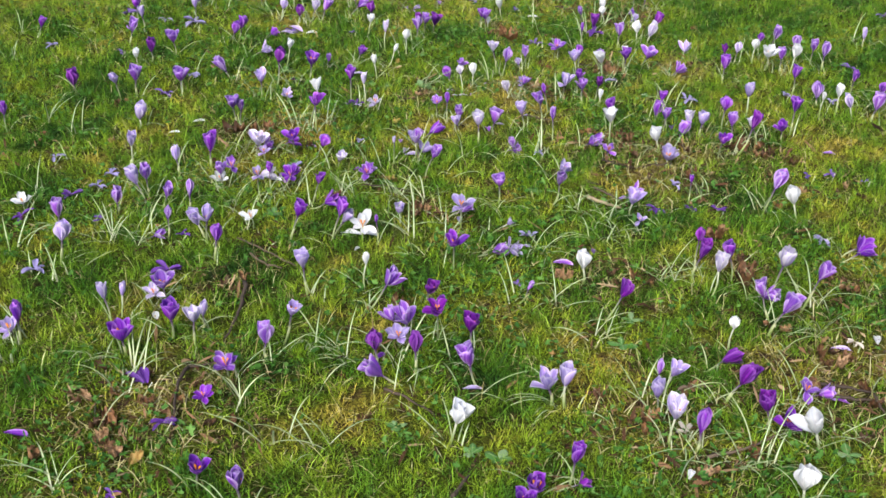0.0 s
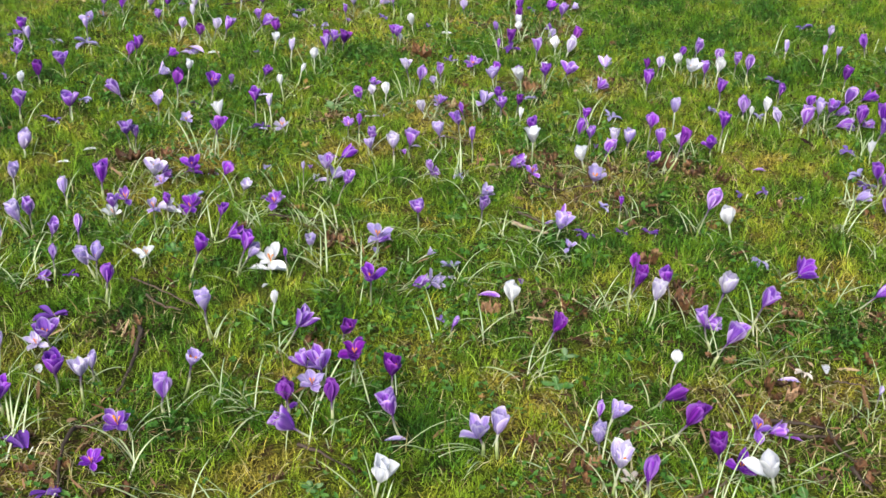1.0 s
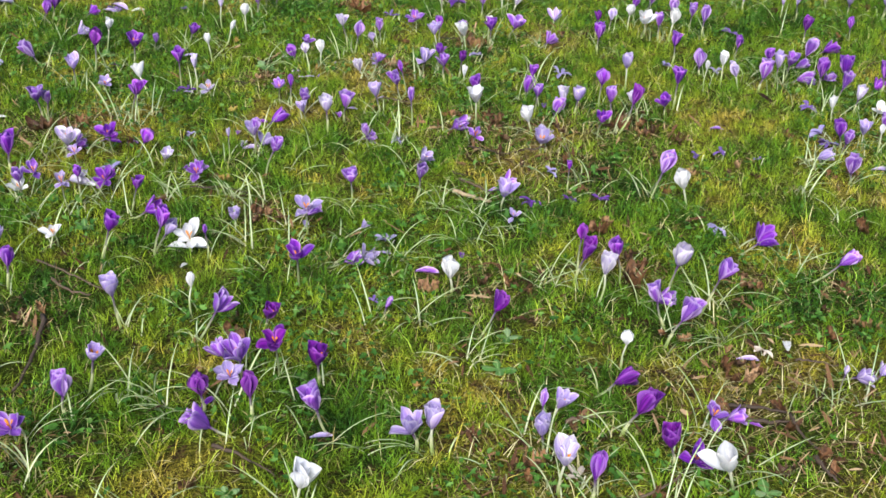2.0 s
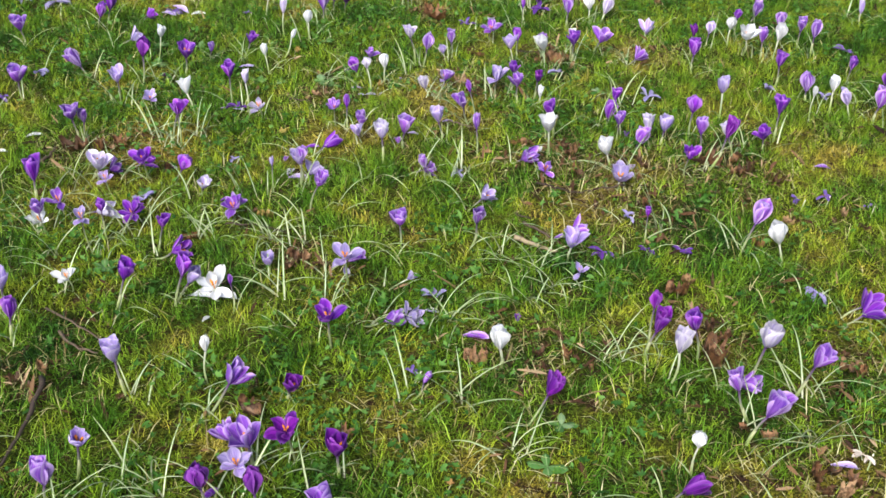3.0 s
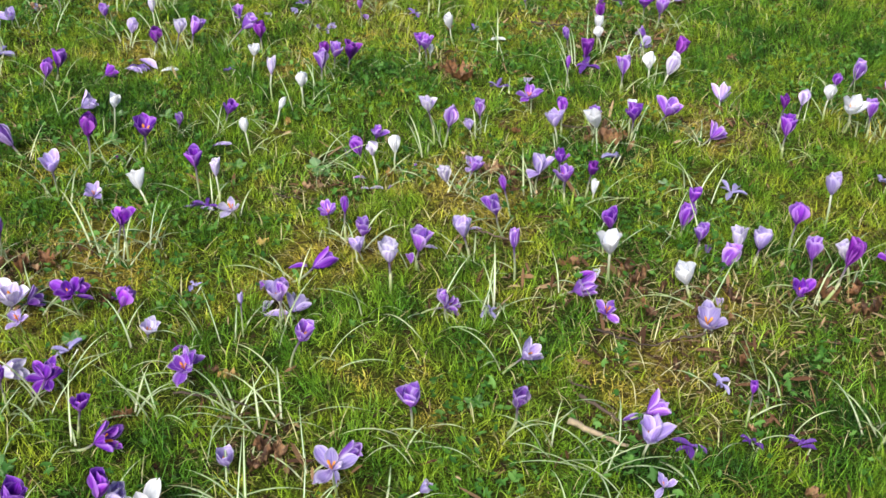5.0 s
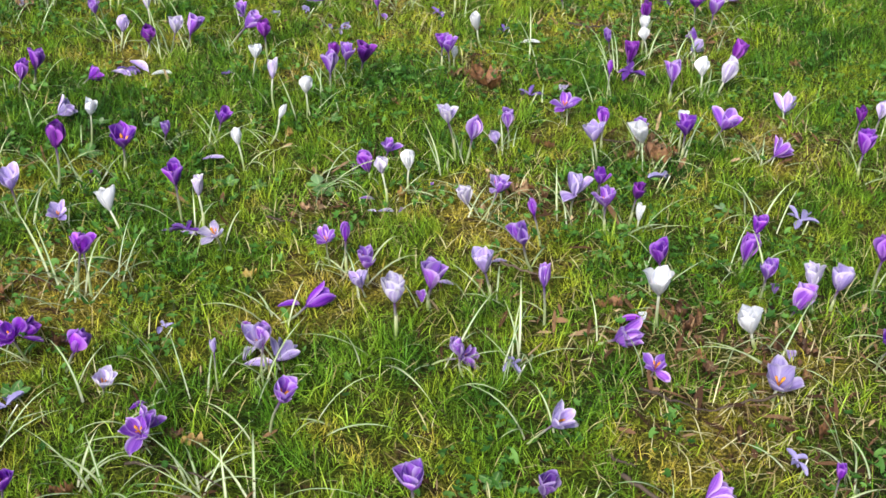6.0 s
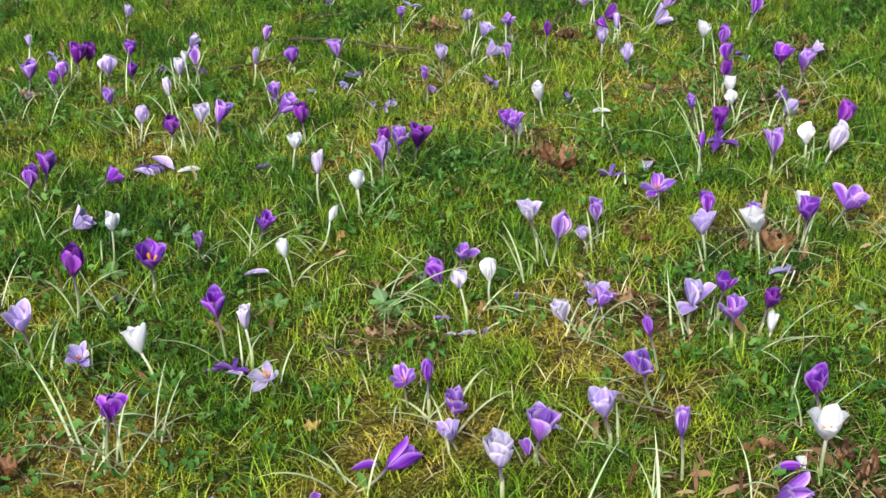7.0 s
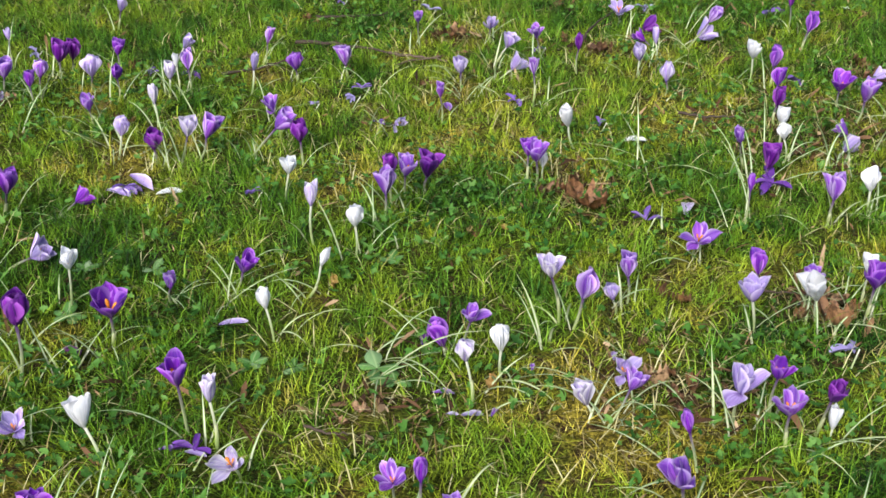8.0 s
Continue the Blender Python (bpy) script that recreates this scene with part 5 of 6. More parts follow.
crocus(0.457, 2.878, "purple", "open", 0.043, 0.063, -149, 17)
crocus(0.446, 2.798, "white", "open", 0.050, 0.059, -163, 14)
fallen_petal(0.428, 2.808, "white", 0.024, 0)
crocus(0.372, 2.748, "violet", "lie", 0.046, 0.024, 115, 55)
fallen_petal(0.412, 2.796, "purple", 0.033, 80)
crocus(-0.025, 2.634, "violet", "cup", 0.032, 0.062, 125, 4)
fallen_petal(-0.072, 2.741, "violet", 0.024, 0)
crocus(0.566, 2.768, "white", "cup", 0.043, 0.025, -108, 20)
crocus(0.588, 2.882, "violet", "open", 0.037, 0.046, 180, 15)
fallen_petal(0.611, 2.907, "violet", 0.028, 10)
crocus(0.625, 2.849, "violet", "cup", 0.048, 0.008, 88, 17)
wilted_crocus(-0.172, 2.724, "lilac", 0.014)

crocus(0.764, 2.450, "violet", "cup", 0.050, 0.070, 100, 14)
crocus(0.676, 2.862, "lilac", "cup", 0.041, 0.038, 100, 6)
crocus(0.652, 2.866, "streaked", "cup", 0.040, 0.036, -90, 6)
crocus(0.221, 2.013, "violet", "bud", 0.024, 0.036, 90, 25)

# ---- leaf tufts, dead leaves and twigs ----
leaf_tuft(-0.055, 2.444, 14, 0.095)
leaf_tuft(0.013, 2.423, 8, 0.107)
leaf_tuft(-0.158, 2.429, 8, 0.100)
leaf_tuft(0.408, 2.368, 9, 0.109)
leaf_tuft(0.355, 2.400, 6, 0.110)
leaf_tuft(0.435, 2.312, 6, 0.088)
leaf_tuft(-0.271, 2.838, 6, 0.086)
leaf_tuft(-0.352, 2.812, 5, 0.118)
leaf_tuft(0.273, 2.692, 8, 0.095)
leaf_tuft(0.843, 2.881, 6, 0.094)
leaf_tuft(0.593, 2.736, 4, 0.125)
leaf_tuft(0.061, 2.565, 3, 0.104)
leaf_tuft(-0.287, 2.425, 4, 0.118)
leaf_tuft(0.257, 2.213, 10, 0.104)
leaf_tuft(-0.011, 2.278, 6, 0.111)
leaf_tuft(0.175, 2.386, 4, 0.091)
leaf_tuft(-0.137, 2.609, 5, 0.110)
leaf_tuft(0.641, 2.528, 6, 0.120)
leaf_tuft(0.768, 2.471, 6, 0.106)
leaf_tuft(-0.458, 2.613, 5, 0.115)
leaf_tuft(-0.402, 2.340, 6, 0.112)
leaf_tuft(0.074, 2.251, 4, 0.088)
leaf_tuft(0.092, 2.693, 3, 0.115)
leaf_tuft(0.608, 3.106, 4, 0.109)
leaf_tuft(-0.296, 2.779, 8, 0.097)
leaf_tuft(0.649, 3.305, 8, 0.086)
leaf_tuft(-0.049, 3.131, 8, 0.120)
leaf_tuft(0.219, 3.086, 6, 0.104)
leaf_tuft(0.610, 3.053, 5, 0.114)
leaf_tuft(-0.454, 2.976, 5, 0.120)
leaf_tuft(-0.255, 3.261, 4, 0.114)
leaf_tuft(-0.390, 3.107, 6, 0.122)
leaf_tuft(0.575, 3.734, 5, 0.101)
leaf_tuft(0.427, 3.670, 5, 0.117)
leaf_tuft(-0.039, 4.008, 4, 0.103)
leaf_tuft(-0.437, 3.641, 4, 0.122)
leaf_tuft(0.652, 3.917, 4, 0.120)
leaf_tuft(0.466, 3.245, 8, 0.089)
leaf_tuft(0.137, 3.188, 4, 0.090)
leaf_tuft(-0.069, 3.424, 4, 0.094)
leaf_tuft(0.283, 3.690, 4, 0.124)
leaf_tuft(-0.480, 3.149, 6, 0.102)
leaf_tuft(-0.183, 3.942, 4, 0.110)
leaf_tuft(-0.016, 3.958, 5, 0.097)
leaf_tuft(-0.438, 3.747, 4, 0.105)
leaf_tuft(-0.336, 3.827, 5, 0.100)
leaf_tuft(0.107, 4.079, 4, 0.099)
leaf_tuft(0.314, 4.158, 4, 0.108)
leaf_tuft(-0.560, 3.691, 5, 0.108)
leaf_tuft(-0.742, 3.836, 4, 0.121)
leaf_tuft(0.400, 4.326, 4, 0.112)
leaf_tuft(-0.140, 1.812, 8, 0.122)
leaf_tuft(-0.075, 1.783, 8, 0.119)
leaf_tuft(-0.006, 1.789, 6, 0.125)
leaf_tuft(0.389, 2.269, 6, 0.112)
leaf_tuft(0.367, 1.898, 8, 0.092)
leaf_tuft(0.287, 2.009, 6, 0.119)
leaf_tuft(0.790, 2.059, 8, 0.124)
leaf_tuft(0.779, 1.957, 8, 0.121)
leaf_tuft(-0.615, 2.163, 10, 0.108)
leaf_tuft(-0.564, 2.193, 8, 0.114)
leaf_tuft(-0.505, 1.742, 5, 0.093)
leaf_tuft(-0.437, 1.648, 6, 0.118)
leaf_tuft(-0.235, 1.635, 4, 0.108)
leaf_tuft(-0.674, 1.996, 5, 0.096)
leaf_tuft(0.557, 1.547, 10, 0.088)
leaf_tuft(0.500, 1.584, 5, 0.119)
leaf_tuft(0.612, 1.566, 6, 0.125)
leaf_tuft(0.737, 1.649, 6, 0.089)
leaf_tuft(-0.659, 1.727, 4, 0.117)
leaf_tuft(-0.097, 1.530, 5, 0.101)
leaf_tuft(0.014, 2.181, 4, 0.091)
leaf_tuft(0.203, 1.708, 4, 0.097)
leaf_tuft(-0.801, 2.096, 6, 0.116)
leaf_tuft(-0.868, 2.403, 4, 0.120)
leaf_tuft(-1.095, 3.442, 6, 0.087)
leaf_tuft(-1.277, 3.417, 4, 0.110)
leaf_tuft(-1.236, 3.220, 6, 0.087)
leaf_tuft(-0.981, 2.786, 4, 0.114)
leaf_tuft(-0.760, 3.715, 6, 0.098)
leaf_tuft(-0.973, 3.685, 4, 0.120)
leaf_tuft(-0.875, 2.690, 4, 0.124)
leaf_tuft(-0.437, 1.714, 6, 0.105)
leaf_tuft(-0.172, 1.552, 4, 0.125)
leaf_tuft(0.093, 1.799, 4, 0.097)
leaf_tuft(0.514, 2.117, 8, 0.088)
leaf_tuft(-0.470, 1.416, 6, 0.109)
leaf_tuft(0.972, 2.213, 6, 0.086)
leaf_tuft(1.112, 2.355, 5, 0.093)
leaf_tuft(1.146, 2.596, 8, 0.101)
leaf_tuft(1.083, 2.483, 6, 0.109)
leaf_tuft(1.154, 3.109, 6, 0.091)
leaf_tuft(1.220, 3.034, 5, 0.087)
leaf_tuft(1.288, 2.890, 5, 0.120)
leaf_tuft(1.328, 3.425, 3, 0.098)
leaf_tuft(1.266, 3.675, 5, 0.123)
leaf_tuft(1.571, 3.697, 4, 0.121)
leaf_tuft(1.637, 3.543, 4, 0.100)
leaf_tuft(0.935, 1.807, 4, 0.103)
leaf_tuft(0.879, 1.807, 4, 0.106)
dead_leaf(-0.433, 1.557, 0.039, 232, 0.94)
dead_leaf(-0.454, 1.549, 0.025, 339, 0.86)
dead_leaf(-0.433, 1.514, 0.031, 155, 1.05)
dead_leaf(-0.403, 1.489, 0.035, 197, 0.41)
dead_leaf(-0.421, 1.500, 0.022, 7, 0.95)
dead_leaf(-0.490, 1.620, 0.031, 228, 0.45)
dead_leaf(-0.502, 1.607, 0.020, 245, 0.72)
dead_leaf(-0.492, 1.700, 0.025, 255, 1.06)
dead_leaf(-0.389, 1.614, 0.027, 90, 0.81)
dead_leaf(-0.276, 1.568, 0.023, 133, 0.94)
dead_leaf(-0.240, 1.574, 0.023, 205, 1.06)
dead_leaf(-0.336, 1.626, 0.023, 67, 0.79)
dead_leaf(-0.031, 1.616, 0.025, 300, 0.79)
dead_leaf(-0.007, 2.021, 0.023, 319, 0.81)
dead_leaf(-0.092, 1.872, 0.022, 290, 1.15)
dead_leaf(-0.187, 1.982, 0.020, 290, 0.71)
dead_leaf(0.402, 2.117, 0.023, 125, 0.78)
dead_leaf(0.446, 2.110, 0.023, 2, 1.25)
dead_leaf(0.480, 2.078, 0.015, 156, 1.26)
dead_leaf(0.673, 2.202, 0.035, 334, 0.60)
dead_leaf(0.672, 2.172, 0.022, 239, 0.87)
dead_leaf(0.692, 2.180, 0.023, 104, 0.71)
dead_leaf(0.864, 2.119, 0.035, 292, 0.44)
dead_leaf(0.884, 2.105, 0.022, 333, 1.21)
dead_leaf(0.844, 2.151, 0.023, 324, 0.92)
dead_leaf(0.870, 2.153, 0.015, 62, 0.67)
dead_leaf(0.715, 1.951, 0.023, 239, 0.87)
dead_leaf(0.683, 1.971, 0.015, 220, 0.71)
dead_leaf(0.435, 1.651, 0.031, 91, 1.18)
dead_leaf(0.407, 1.655, 0.020, 127, 0.58)
dead_leaf(0.423, 1.620, 0.023, 192, 1.14)
dead_leaf(0.522, 1.754, 0.035, 296, 0.41)
dead_leaf(0.500, 1.731, 0.022, 18, 0.64)
dead_leaf(0.356, 1.722, 0.023, 97, 0.87)
dead_leaf(0.340, 1.730, 0.015, 280, 0.40)
dead_leaf(0.728, 1.773, 0.031, 20, 0.51)
dead_leaf(0.813, 1.765, 0.031, 31, 0.85)
dead_leaf(0.809, 1.867, 0.031, 211, 0.72)
dead_leaf(0.764, 1.845, 0.023, 258, 0.74)
dead_leaf(0.508, 1.516, 0.039, 282, 0.74)
dead_leaf(0.515, 1.495, 0.025, 155, 0.74)
dead_leaf(0.586, 1.563, 0.031, 179, 1.03)
dead_leaf(0.564, 1.575, 0.020, 166, 0.62)
dead_leaf(-0.522, 1.464, 0.031, 193, 1.03)
dead_leaf(-0.346, 2.008, 0.027, 337, 0.74)
dead_leaf(-0.323, 1.991, 0.018, 94, 0.82)
dead_leaf(-0.318, 2.033, 0.023, 44, 1.13)
dead_leaf(-0.001, 2.371, 0.031, 264, 0.91)
dead_leaf(0.016, 2.384, 0.020, 2, 0.53)
dead_leaf(0.776, 1.623, 0.031, 279, 0.44)
dead_leaf(-0.834, 2.900, 0.023, 8, 1.16)
dead_leaf(-0.812, 2.921, 0.015, 242, 1.15)
dead_leaf(-0.765, 2.651, 0.023, 343, 0.92)
dead_leaf(-0.943, 2.682, 0.027, 257, 0.50)
dead_leaf(-0.943, 2.645, 0.018, 22, 0.69)
dead_leaf(0.170, 3.614, 0.023, 203, 1.15)
dead_leaf(-0.482, 2.736, 0.055, 271, 0.75)
dead_leaf(-0.436, 2.740, 0.047, 30, 0.85)
dead_leaf(-0.404, 2.761, 0.031, 249, 1.08)
dead_leaf(-0.413, 2.744, 0.020, 174, 0.98)
dead_leaf(0.000, 2.348, 0.039, 323, 0.53)
dead_leaf(0.022, 2.363, 0.025, 330, 0.87)
dead_leaf(0.498, 2.796, 0.031, 159, 1.05)
dead_leaf(0.586, 2.752, 0.031, 113, 0.61)
dead_leaf(0.572, 2.715, 0.020, 107, 1.03)
dead_leaf(0.618, 2.597, 0.031, 149, 1.17)
dead_leaf(0.522, 2.574, 0.027, 173, 0.74)
dead_leaf(0.764, 2.776, 0.035, 52, 1.29)
dead_leaf(0.743, 2.779, 0.022, 168, 1.15)
dead_leaf(0.829, 2.740, 0.039, 296, 0.90)
dead_leaf(0.804, 2.743, 0.025, 308, 0.76)
dead_leaf(0.876, 2.711, 0.031, 264, 1.26)
dead_leaf(0.278, 3.305, 0.020, 243, 1.26)
dead_leaf(-0.636, 3.176, 0.023, 67, 1.03)
dead_leaf(-0.614, 3.149, 0.015, 92, 1.18)
dead_leaf(-0.103, 2.522, 0.023, 113, 0.78)
dead_leaf(-0.188, 2.420, 0.027, 105, 0.72)
dead_leaf(-0.209, 2.408, 0.018, 2, 0.70)
dead_leaf(0.523, 2.764, 0.023, 157, 0.84)
dead_leaf(0.528, 2.785, 0.015, 344, 0.75)
dead_leaf(0.498, 2.695, 0.027, 196, 0.51)
dead_leaf(0.494, 2.718, 0.018, 41, 1.20)
dead_leaf(0.616, 2.705, 0.023, 327, 0.49)
dead_leaf(0.813, 2.789, 0.023, 106, 1.01)
dead_leaf(0.797, 2.765, 0.015, 96, 1.08)
dead_leaf(-0.287, 2.676, 0.031, 346, 1.01)
dead_leaf(0.656, 2.341, 0.023, 259, 1.01)
dead_leaf(0.801, 2.474, 0.023, 64, 1.20)
dead_leaf(0.624, 2.473, 0.023, 119, 1.05)
dead_leaf(0.607, 2.461, 0.015, 233, 0.81)
dead_leaf(0.128, 3.573, 0.031, 112, 0.56)
dead_leaf(0.151, 3.584, 0.020, 272, 0.89)
dead_leaf(0.482, 3.322, 0.039, 266, 0.72)
dead_leaf(0.504, 3.295, 0.031, 182, 0.62)
dead_leaf(0.297, 3.107, 0.027, 195, 1.09)
dead_leaf(0.278, 3.132, 0.018, 40, 0.64)
dead_leaf(0.281, 3.090, 0.027, 36, 0.50)
dead_leaf(0.286, 3.065, 0.018, 67, 0.57)
dead_leaf(0.484, 2.782, 0.031, 150, 1.07)
dead_leaf(0.495, 2.758, 0.020, 213, 0.53)
dead_leaf(-0.796, 3.826, 0.039, 281, 0.43)
dead_leaf(-0.785, 3.794, 0.025, 342, 0.74)
dead_leaf(-0.035, 3.052, 0.022, 199, 0.92)
dead_leaf(-0.064, 3.019, 0.014, 247, 0.67)
dead_leaf(0.049, 3.461, 0.020, 310, 0.84)
dead_leaf(0.028, 3.446, 0.013, 1, 1.09)
dead_leaf(0.393, 2.831, 0.023, 238, 0.84)
dead_leaf(0.375, 2.828, 0.015, 70, 0.88)
dead_leaf(0.477, 2.826, 0.027, 13, 0.85)
dead_leaf(0.466, 2.812, 0.018, 204, 1.26)
dead_leaf(0.385, 3.869, 0.027, 321, 0.52)
dead_leaf(0.391, 3.847, 0.018, 18, 0.72)
dead_leaf(0.492, 3.845, 0.027, 84, 0.47)
dead_leaf(0.456, 3.836, 0.018, 116, 1.18)
dead_leaf(0.516, 3.758, 0.023, 250, 0.52)
dead_leaf(0.530, 3.741, 0.015, 334, 1.04)
dead_leaf(0.422, 3.752, 0.023, 266, 0.71)
dead_leaf(0.435, 3.717, 0.015, 310, 0.79)
dead_leaf(0.774, 3.719, 0.023, 272, 0.84)
dead_leaf(-0.064, 4.248, 0.039, 58, 0.85)
dead_leaf(-0.070, 4.229, 0.025, 152, 0.98)
dead_leaf(-0.095, 4.229, 0.031, 110, 0.82)
dead_leaf(0.210, 4.194, 0.039, 259, 0.73)
dead_leaf(0.196, 4.208, 0.025, 215, 0.60)
dead_leaf(0.302, 3.297, 0.023, 75, 0.55)
dead_leaf(0.262, 3.113, 0.031, 61, 0.84)
dead_leaf(-0.050, 3.041, 0.023, 253, 0.45)
dead_leaf(0.692, 4.079, 0.039, 79, 0.48)
dead_leaf(0.684, 4.163, 0.035, 45, 0.45)
dead_leaf(-0.587, 3.778, 0.023, 336, 0.67)
dead_leaf(-0.559, 3.769, 0.023, 124, 0.48)
dead_leaf(-0.576, 3.731, 0.015, 213, 0.40)
dead_leaf(0.041, 3.435, 0.023, 11, 0.48)
dead_leaf(-0.098, 3.977, 0.023, 324, 0.58)
dead_leaf(-0.080, 3.974, 0.015, 289, 1.23)
dead_leaf(-0.236, 4.018, 0.023, 338, 0.43)
dead_leaf(-0.243, 4.039, 0.015, 341, 0.48)
dead_leaf(-0.632, 4.009, 0.023, 106, 1.16)
dead_leaf(0.145, 4.268, 0.023, 334, 0.56)
dead_leaf(0.143, 4.242, 0.015, 301, 0.90)
dead_leaf(0.375, 4.134, 0.023, 332, 0.73)
dead_leaf(0.575, 3.738, 0.023, 97, 0.55)
dead_leaf(0.571, 3.717, 0.015, 256, 0.75)
dead_leaf(0.467, 3.892, 0.023, 175, 0.54)
dead_leaf(0.130, 4.482, 0.023, 244, 0.49)
dead_leaf(0.132, 4.513, 0.015, 231, 1.19)
dead_leaf(-0.378, 4.322, 0.023, 314, 0.80)
dead_leaf(-0.357, 4.306, 0.015, 120, 0.73)
dead_leaf(1.366, 3.602, 0.027, 26, 0.76)
dead_leaf(1.130, 2.749, 0.027, 29, 0.98)
dead_leaf(0.825, 2.819, 0.023, 211, 0.41)
dead_leaf(0.830, 2.861, 0.015, 79, 0.91)
dead_leaf(0.979, 2.591, 0.023, 151, 1.10)
dead_leaf(0.957, 2.574, 0.015, 193, 0.57)
dead_leaf(1.005, 2.549, 0.023, 64, 0.47)
dead_leaf(0.870, 2.559, 0.023, 72, 1.20)
dead_leaf(0.885, 2.568, 0.015, 80, 1.15)
dead_leaf(1.208, 2.555, 0.027, 222, 0.98)
dead_leaf(1.210, 2.523, 0.018, 125, 0.94)
dead_leaf(1.157, 2.554, 0.023, 160, 0.50)
dead_leaf(1.168, 2.536, 0.015, 293, 0.59)
dead_leaf(1.141, 2.307, 0.039, 194, 0.82)
dead_leaf(1.035, 2.109, 0.023, 26, 0.90)
dead_leaf(1.033, 2.092, 0.015, 233, 0.95)
dead_leaf(0.979, 2.039, 0.023, 77, 0.72)
dead_leaf(1.023, 1.993, 0.031, 78, 0.55)
dead_leaf(1.046, 1.982, 0.020, 315, 1.29)
dead_leaf(0.960, 1.956, 0.031, 220, 1.24)
dead_leaf(0.839, 1.662, 0.027, 342, 0.84)
dead_leaf(0.814, 1.717, 0.027, 105, 1.24)
dead_leaf(0.760, 1.878, 0.031, 187, 0.98)
dead_leaf(0.786, 1.885, 0.020, 99, 0.79)
dead_leaf(0.786, 1.837, 0.031, 124, 1.07)
dead_leaf(0.843, 1.623, 0.031, 148, 0.47)
dead_leaf(0.859, 1.645, 0.020, 252, 1.28)
dead_leaf(1.649, 3.621, 0.023, 353, 1.19)
dead_leaf(1.487, 3.411, 0.023, 189, 0.89)
dead_leaf(1.467, 3.435, 0.015, 103, 0.82)
twig(-0.365, 4.159, -0.176, 4.099, 0.0040, 0.08)
twig(-0.176, 4.099, -0.068, 4.071, 0.0030, 0.06)
twig(-0.457, 3.971, -0.349, 4.062, 0.0030, -0.04)
twig(-0.358, 4.312, -0.202, 4.352, 0.0028, -0.05)
twig(0.178, 4.226, 0.270, 4.463, 0.0030, 0.06)
twig(0.338, 3.897, 0.438, 3.890, 0.0030, -0.10)
twig(-0.080, 4.093, -0.157, 4.042, 0.0020, -0.07)
twig(-0.306, 2.006, -0.299, 1.800, 0.0045, 0.03)
twig(-0.358, 2.172, -0.220, 2.081, 0.0022, 0.01)
twig(-0.342, 1.709, -0.333, 1.582, 0.0040, -0.07)
twig(-0.342, 1.709, -0.298, 1.730, 0.0030, -0.09)
twig(0.512, 1.551, 0.639, 1.619, 0.0032, -0.06)
twig(-0.006, 1.691, 0.083, 1.636, 0.0028, 0.05)
twig(0.121, 1.431, 0.144, 1.485, 0.0040, -0.01)
twig(0.490, 1.737, 0.549, 1.746, 0.0035, 0.10)
twig(0.735, 1.768, 0.816, 1.748, 0.0035, 0.06)
twig(-0.136, 2.463, -0.018, 2.433, 0.0020, 0.10)
twig(0.372, 2.440, 0.443, 2.400, 0.0045, -0.02, 0.017, True)
twig(-0.529, 2.665, -0.522, 2.729, 0.0040, -0.06)
twig(-0.318, 2.115, -0.248, 2.070, 0.0030, -0.10)
twig(0.581, 2.655, 0.489, 2.608, 0.0022, -0.01)
twig(0.414, 2.641, 0.489, 2.608, 0.0020, -0.03)
twig(0.374, 2.520, 0.403, 2.509, 0.0020, -0.09)
twig(0.388, 2.492, 0.448, 2.436, 0.0030, 0.01)
twig(-0.103, 3.000, -0.055, 2.989, 0.0020, -0.08)
twig(0.387, 3.324, 0.446, 3.319, 0.0020, -0.04)
twig(0.241, 2.906, 0.310, 2.873, 0.0020, -0.05)
twig(0.876, 1.889, 0.937, 1.869, 0.0020, 0.06)
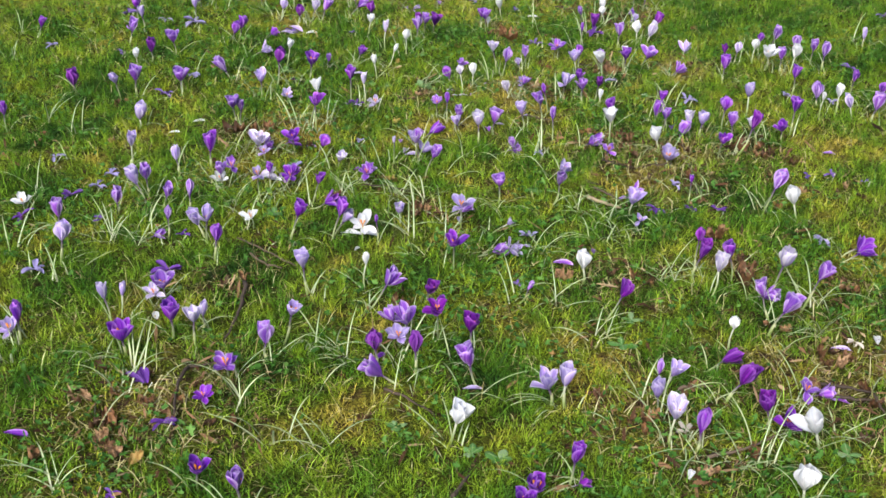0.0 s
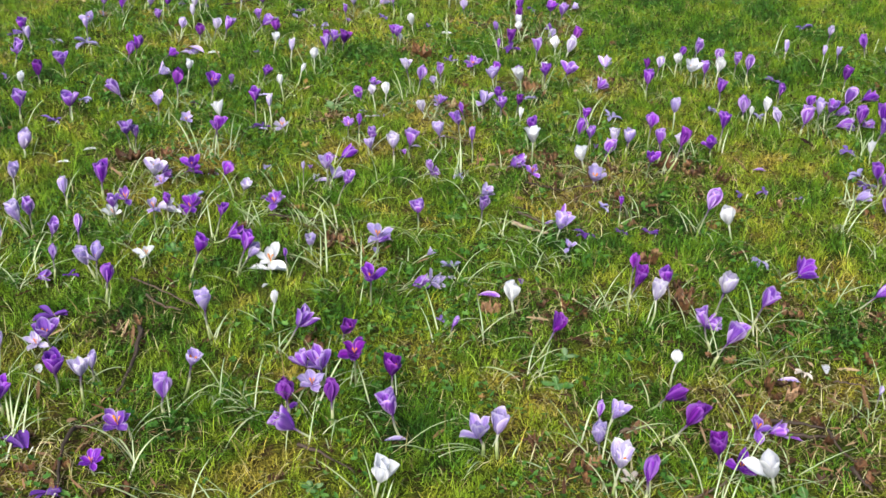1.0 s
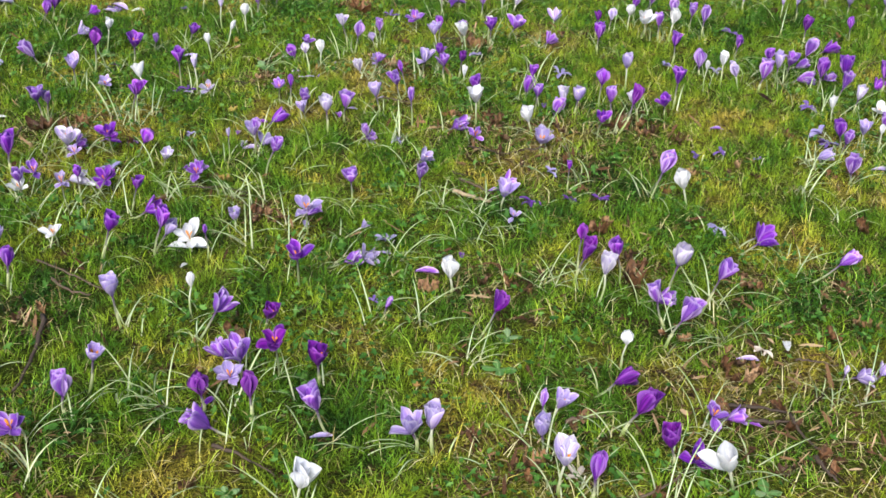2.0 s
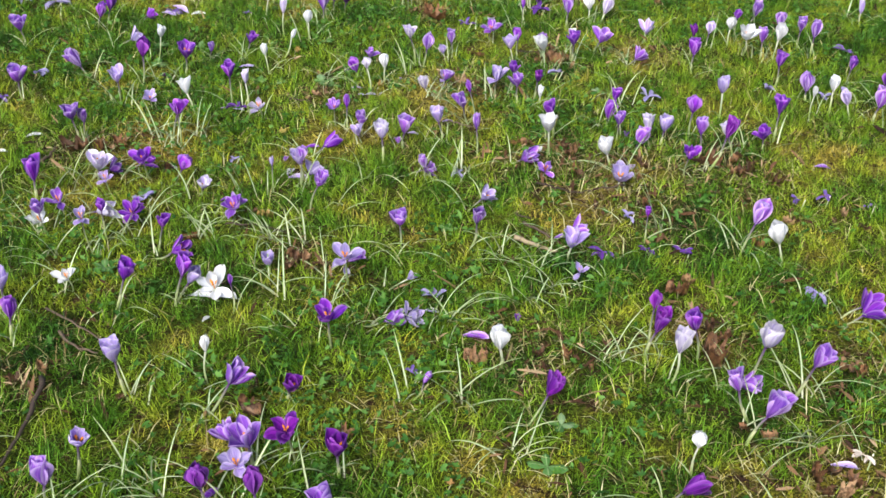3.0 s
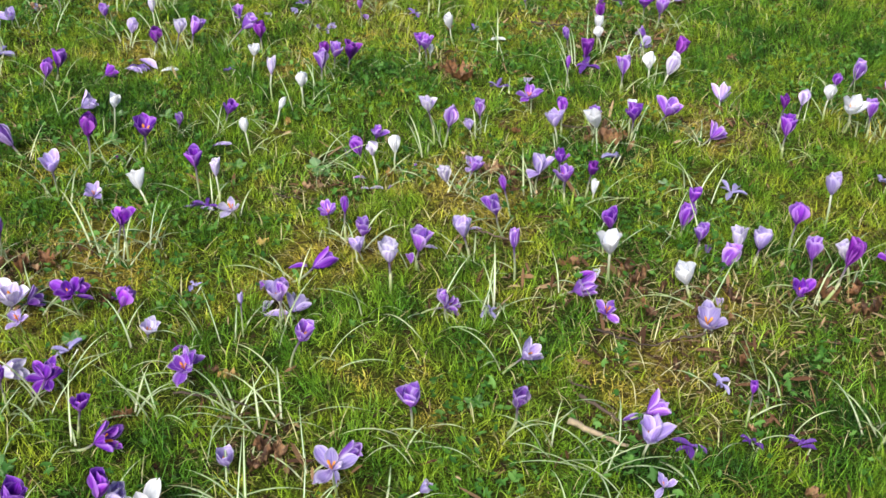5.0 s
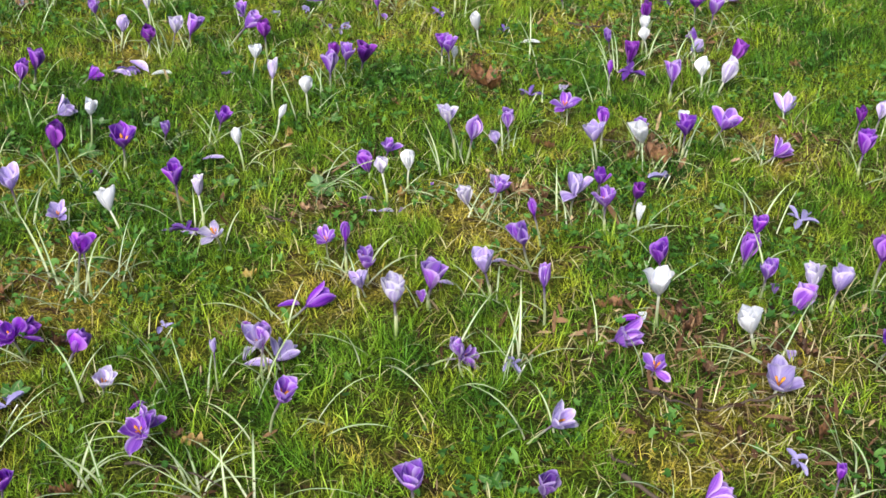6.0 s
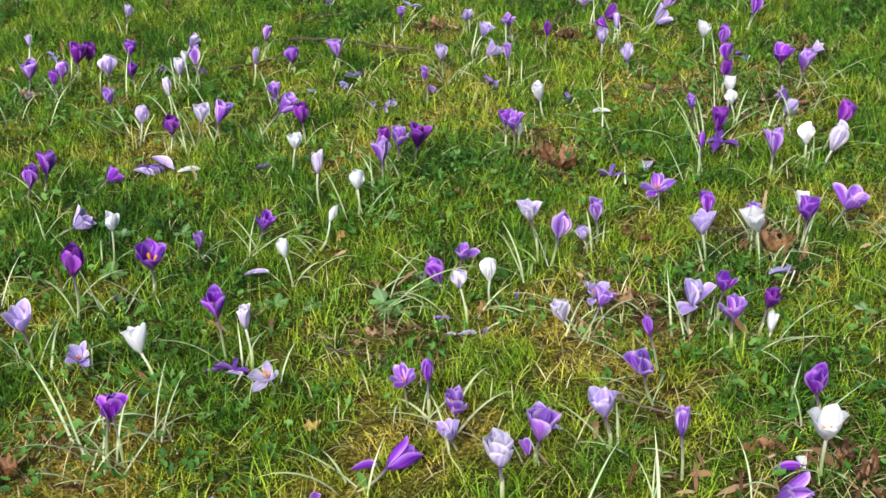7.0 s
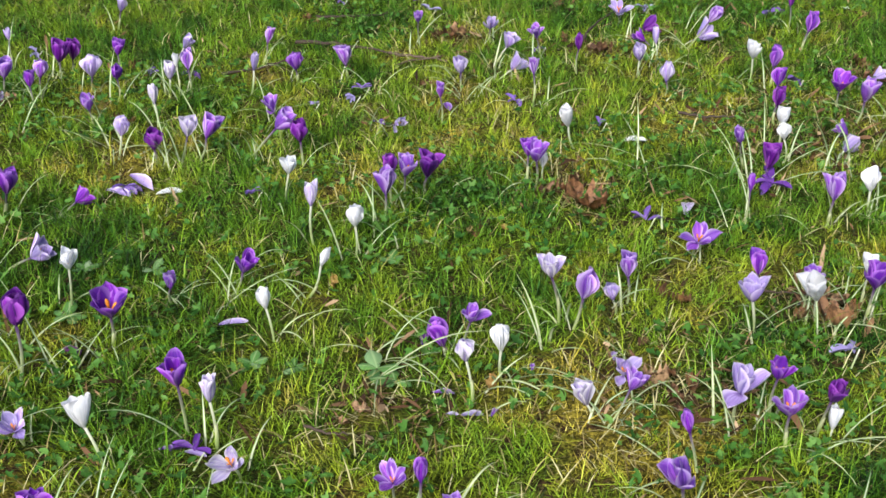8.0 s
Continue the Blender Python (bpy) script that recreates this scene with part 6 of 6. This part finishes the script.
twig(0.728, 1.733, 0.832, 1.726, 0.0040, -0.02)
twig(0.824, 1.650, 0.840, 1.598, 0.0040, -0.05)
twig(0.821, 1.747, 0.837, 1.663, 0.0030, -0.09)
dead_leaf(-0.367, 1.477, 0.030, 155, 0.45, True)
dead_leaf(0.280, 1.841, 0.014, 243, 0.57, True)
dead_leaf(0.077, 3.459, 0.016, 49, 0.50, True)
dead_leaf(-0.075, 2.511, 0.030, 284, 0.40, True)
dead_leaf(-0.094, 2.857, 0.022, 299, 0.42, True)
dead_leaf(-0.130, 3.305, 0.022, 6, 0.46, True)
dead_leaf(0.085, 3.092, 0.024, 168, 0.47, True)
weed(0.430, 1.960, 0.026, 5)
weed(0.407, 1.877, 0.028, 4)
weed(0.190, 1.543, 0.022, 5)
weed(0.146, 1.553, 0.020, 5)
weed(0.020, 1.607, 0.018, 5)
weed(0.738, 1.585, 0.022, 4)
weed(0.255, 2.476, 0.018, 5)
weed(-0.306, 2.311, 0.024, 6)
weed(-0.309, 2.580, 0.020, 5)
weed(-0.046, 3.122, 0.030, 4)
weed(-0.023, 3.099, 0.026, 4)
weed(-0.068, 3.365, 0.020, 5)
weed(0.569, 3.125, 0.016, 4)
weed(-0.437, 3.203, 0.022, 5)
weed(-0.191, 3.127, 0.022, 5)
weed(-0.457, 3.308, 0.020, 5)
weed(-0.369, 3.316, 0.020, 5)
weed(-0.141, 3.123, 0.018, 5)
dead_leaf(0.184, 3.543, 0.060, 70, 0.90)
dead_leaf(0.478, 3.262, 0.052, 60, 0.90)
dead_leaf(0.440, 3.275, 0.035, 140, 0.60)
dead_leaf(0.308, 2.095, 0.036, 80, 0.90)
dead_leaf(0.659, 2.116, 0.055, 20, 1.00)
dead_leaf(0.633, 2.304, 0.042, 110, 0.80)
dead_leaf(-0.004, 1.966, 0.040, 60, 0.80)
dead_leaf(0.627, 2.758, 0.030, 60, 0.70)
dead_leaf(0.135, 1.927, 0.030, 90, 0.70)

# ---- the lawn, pressed down where things lie on it ----
build_lawn()
build_herbs()
build_litter()
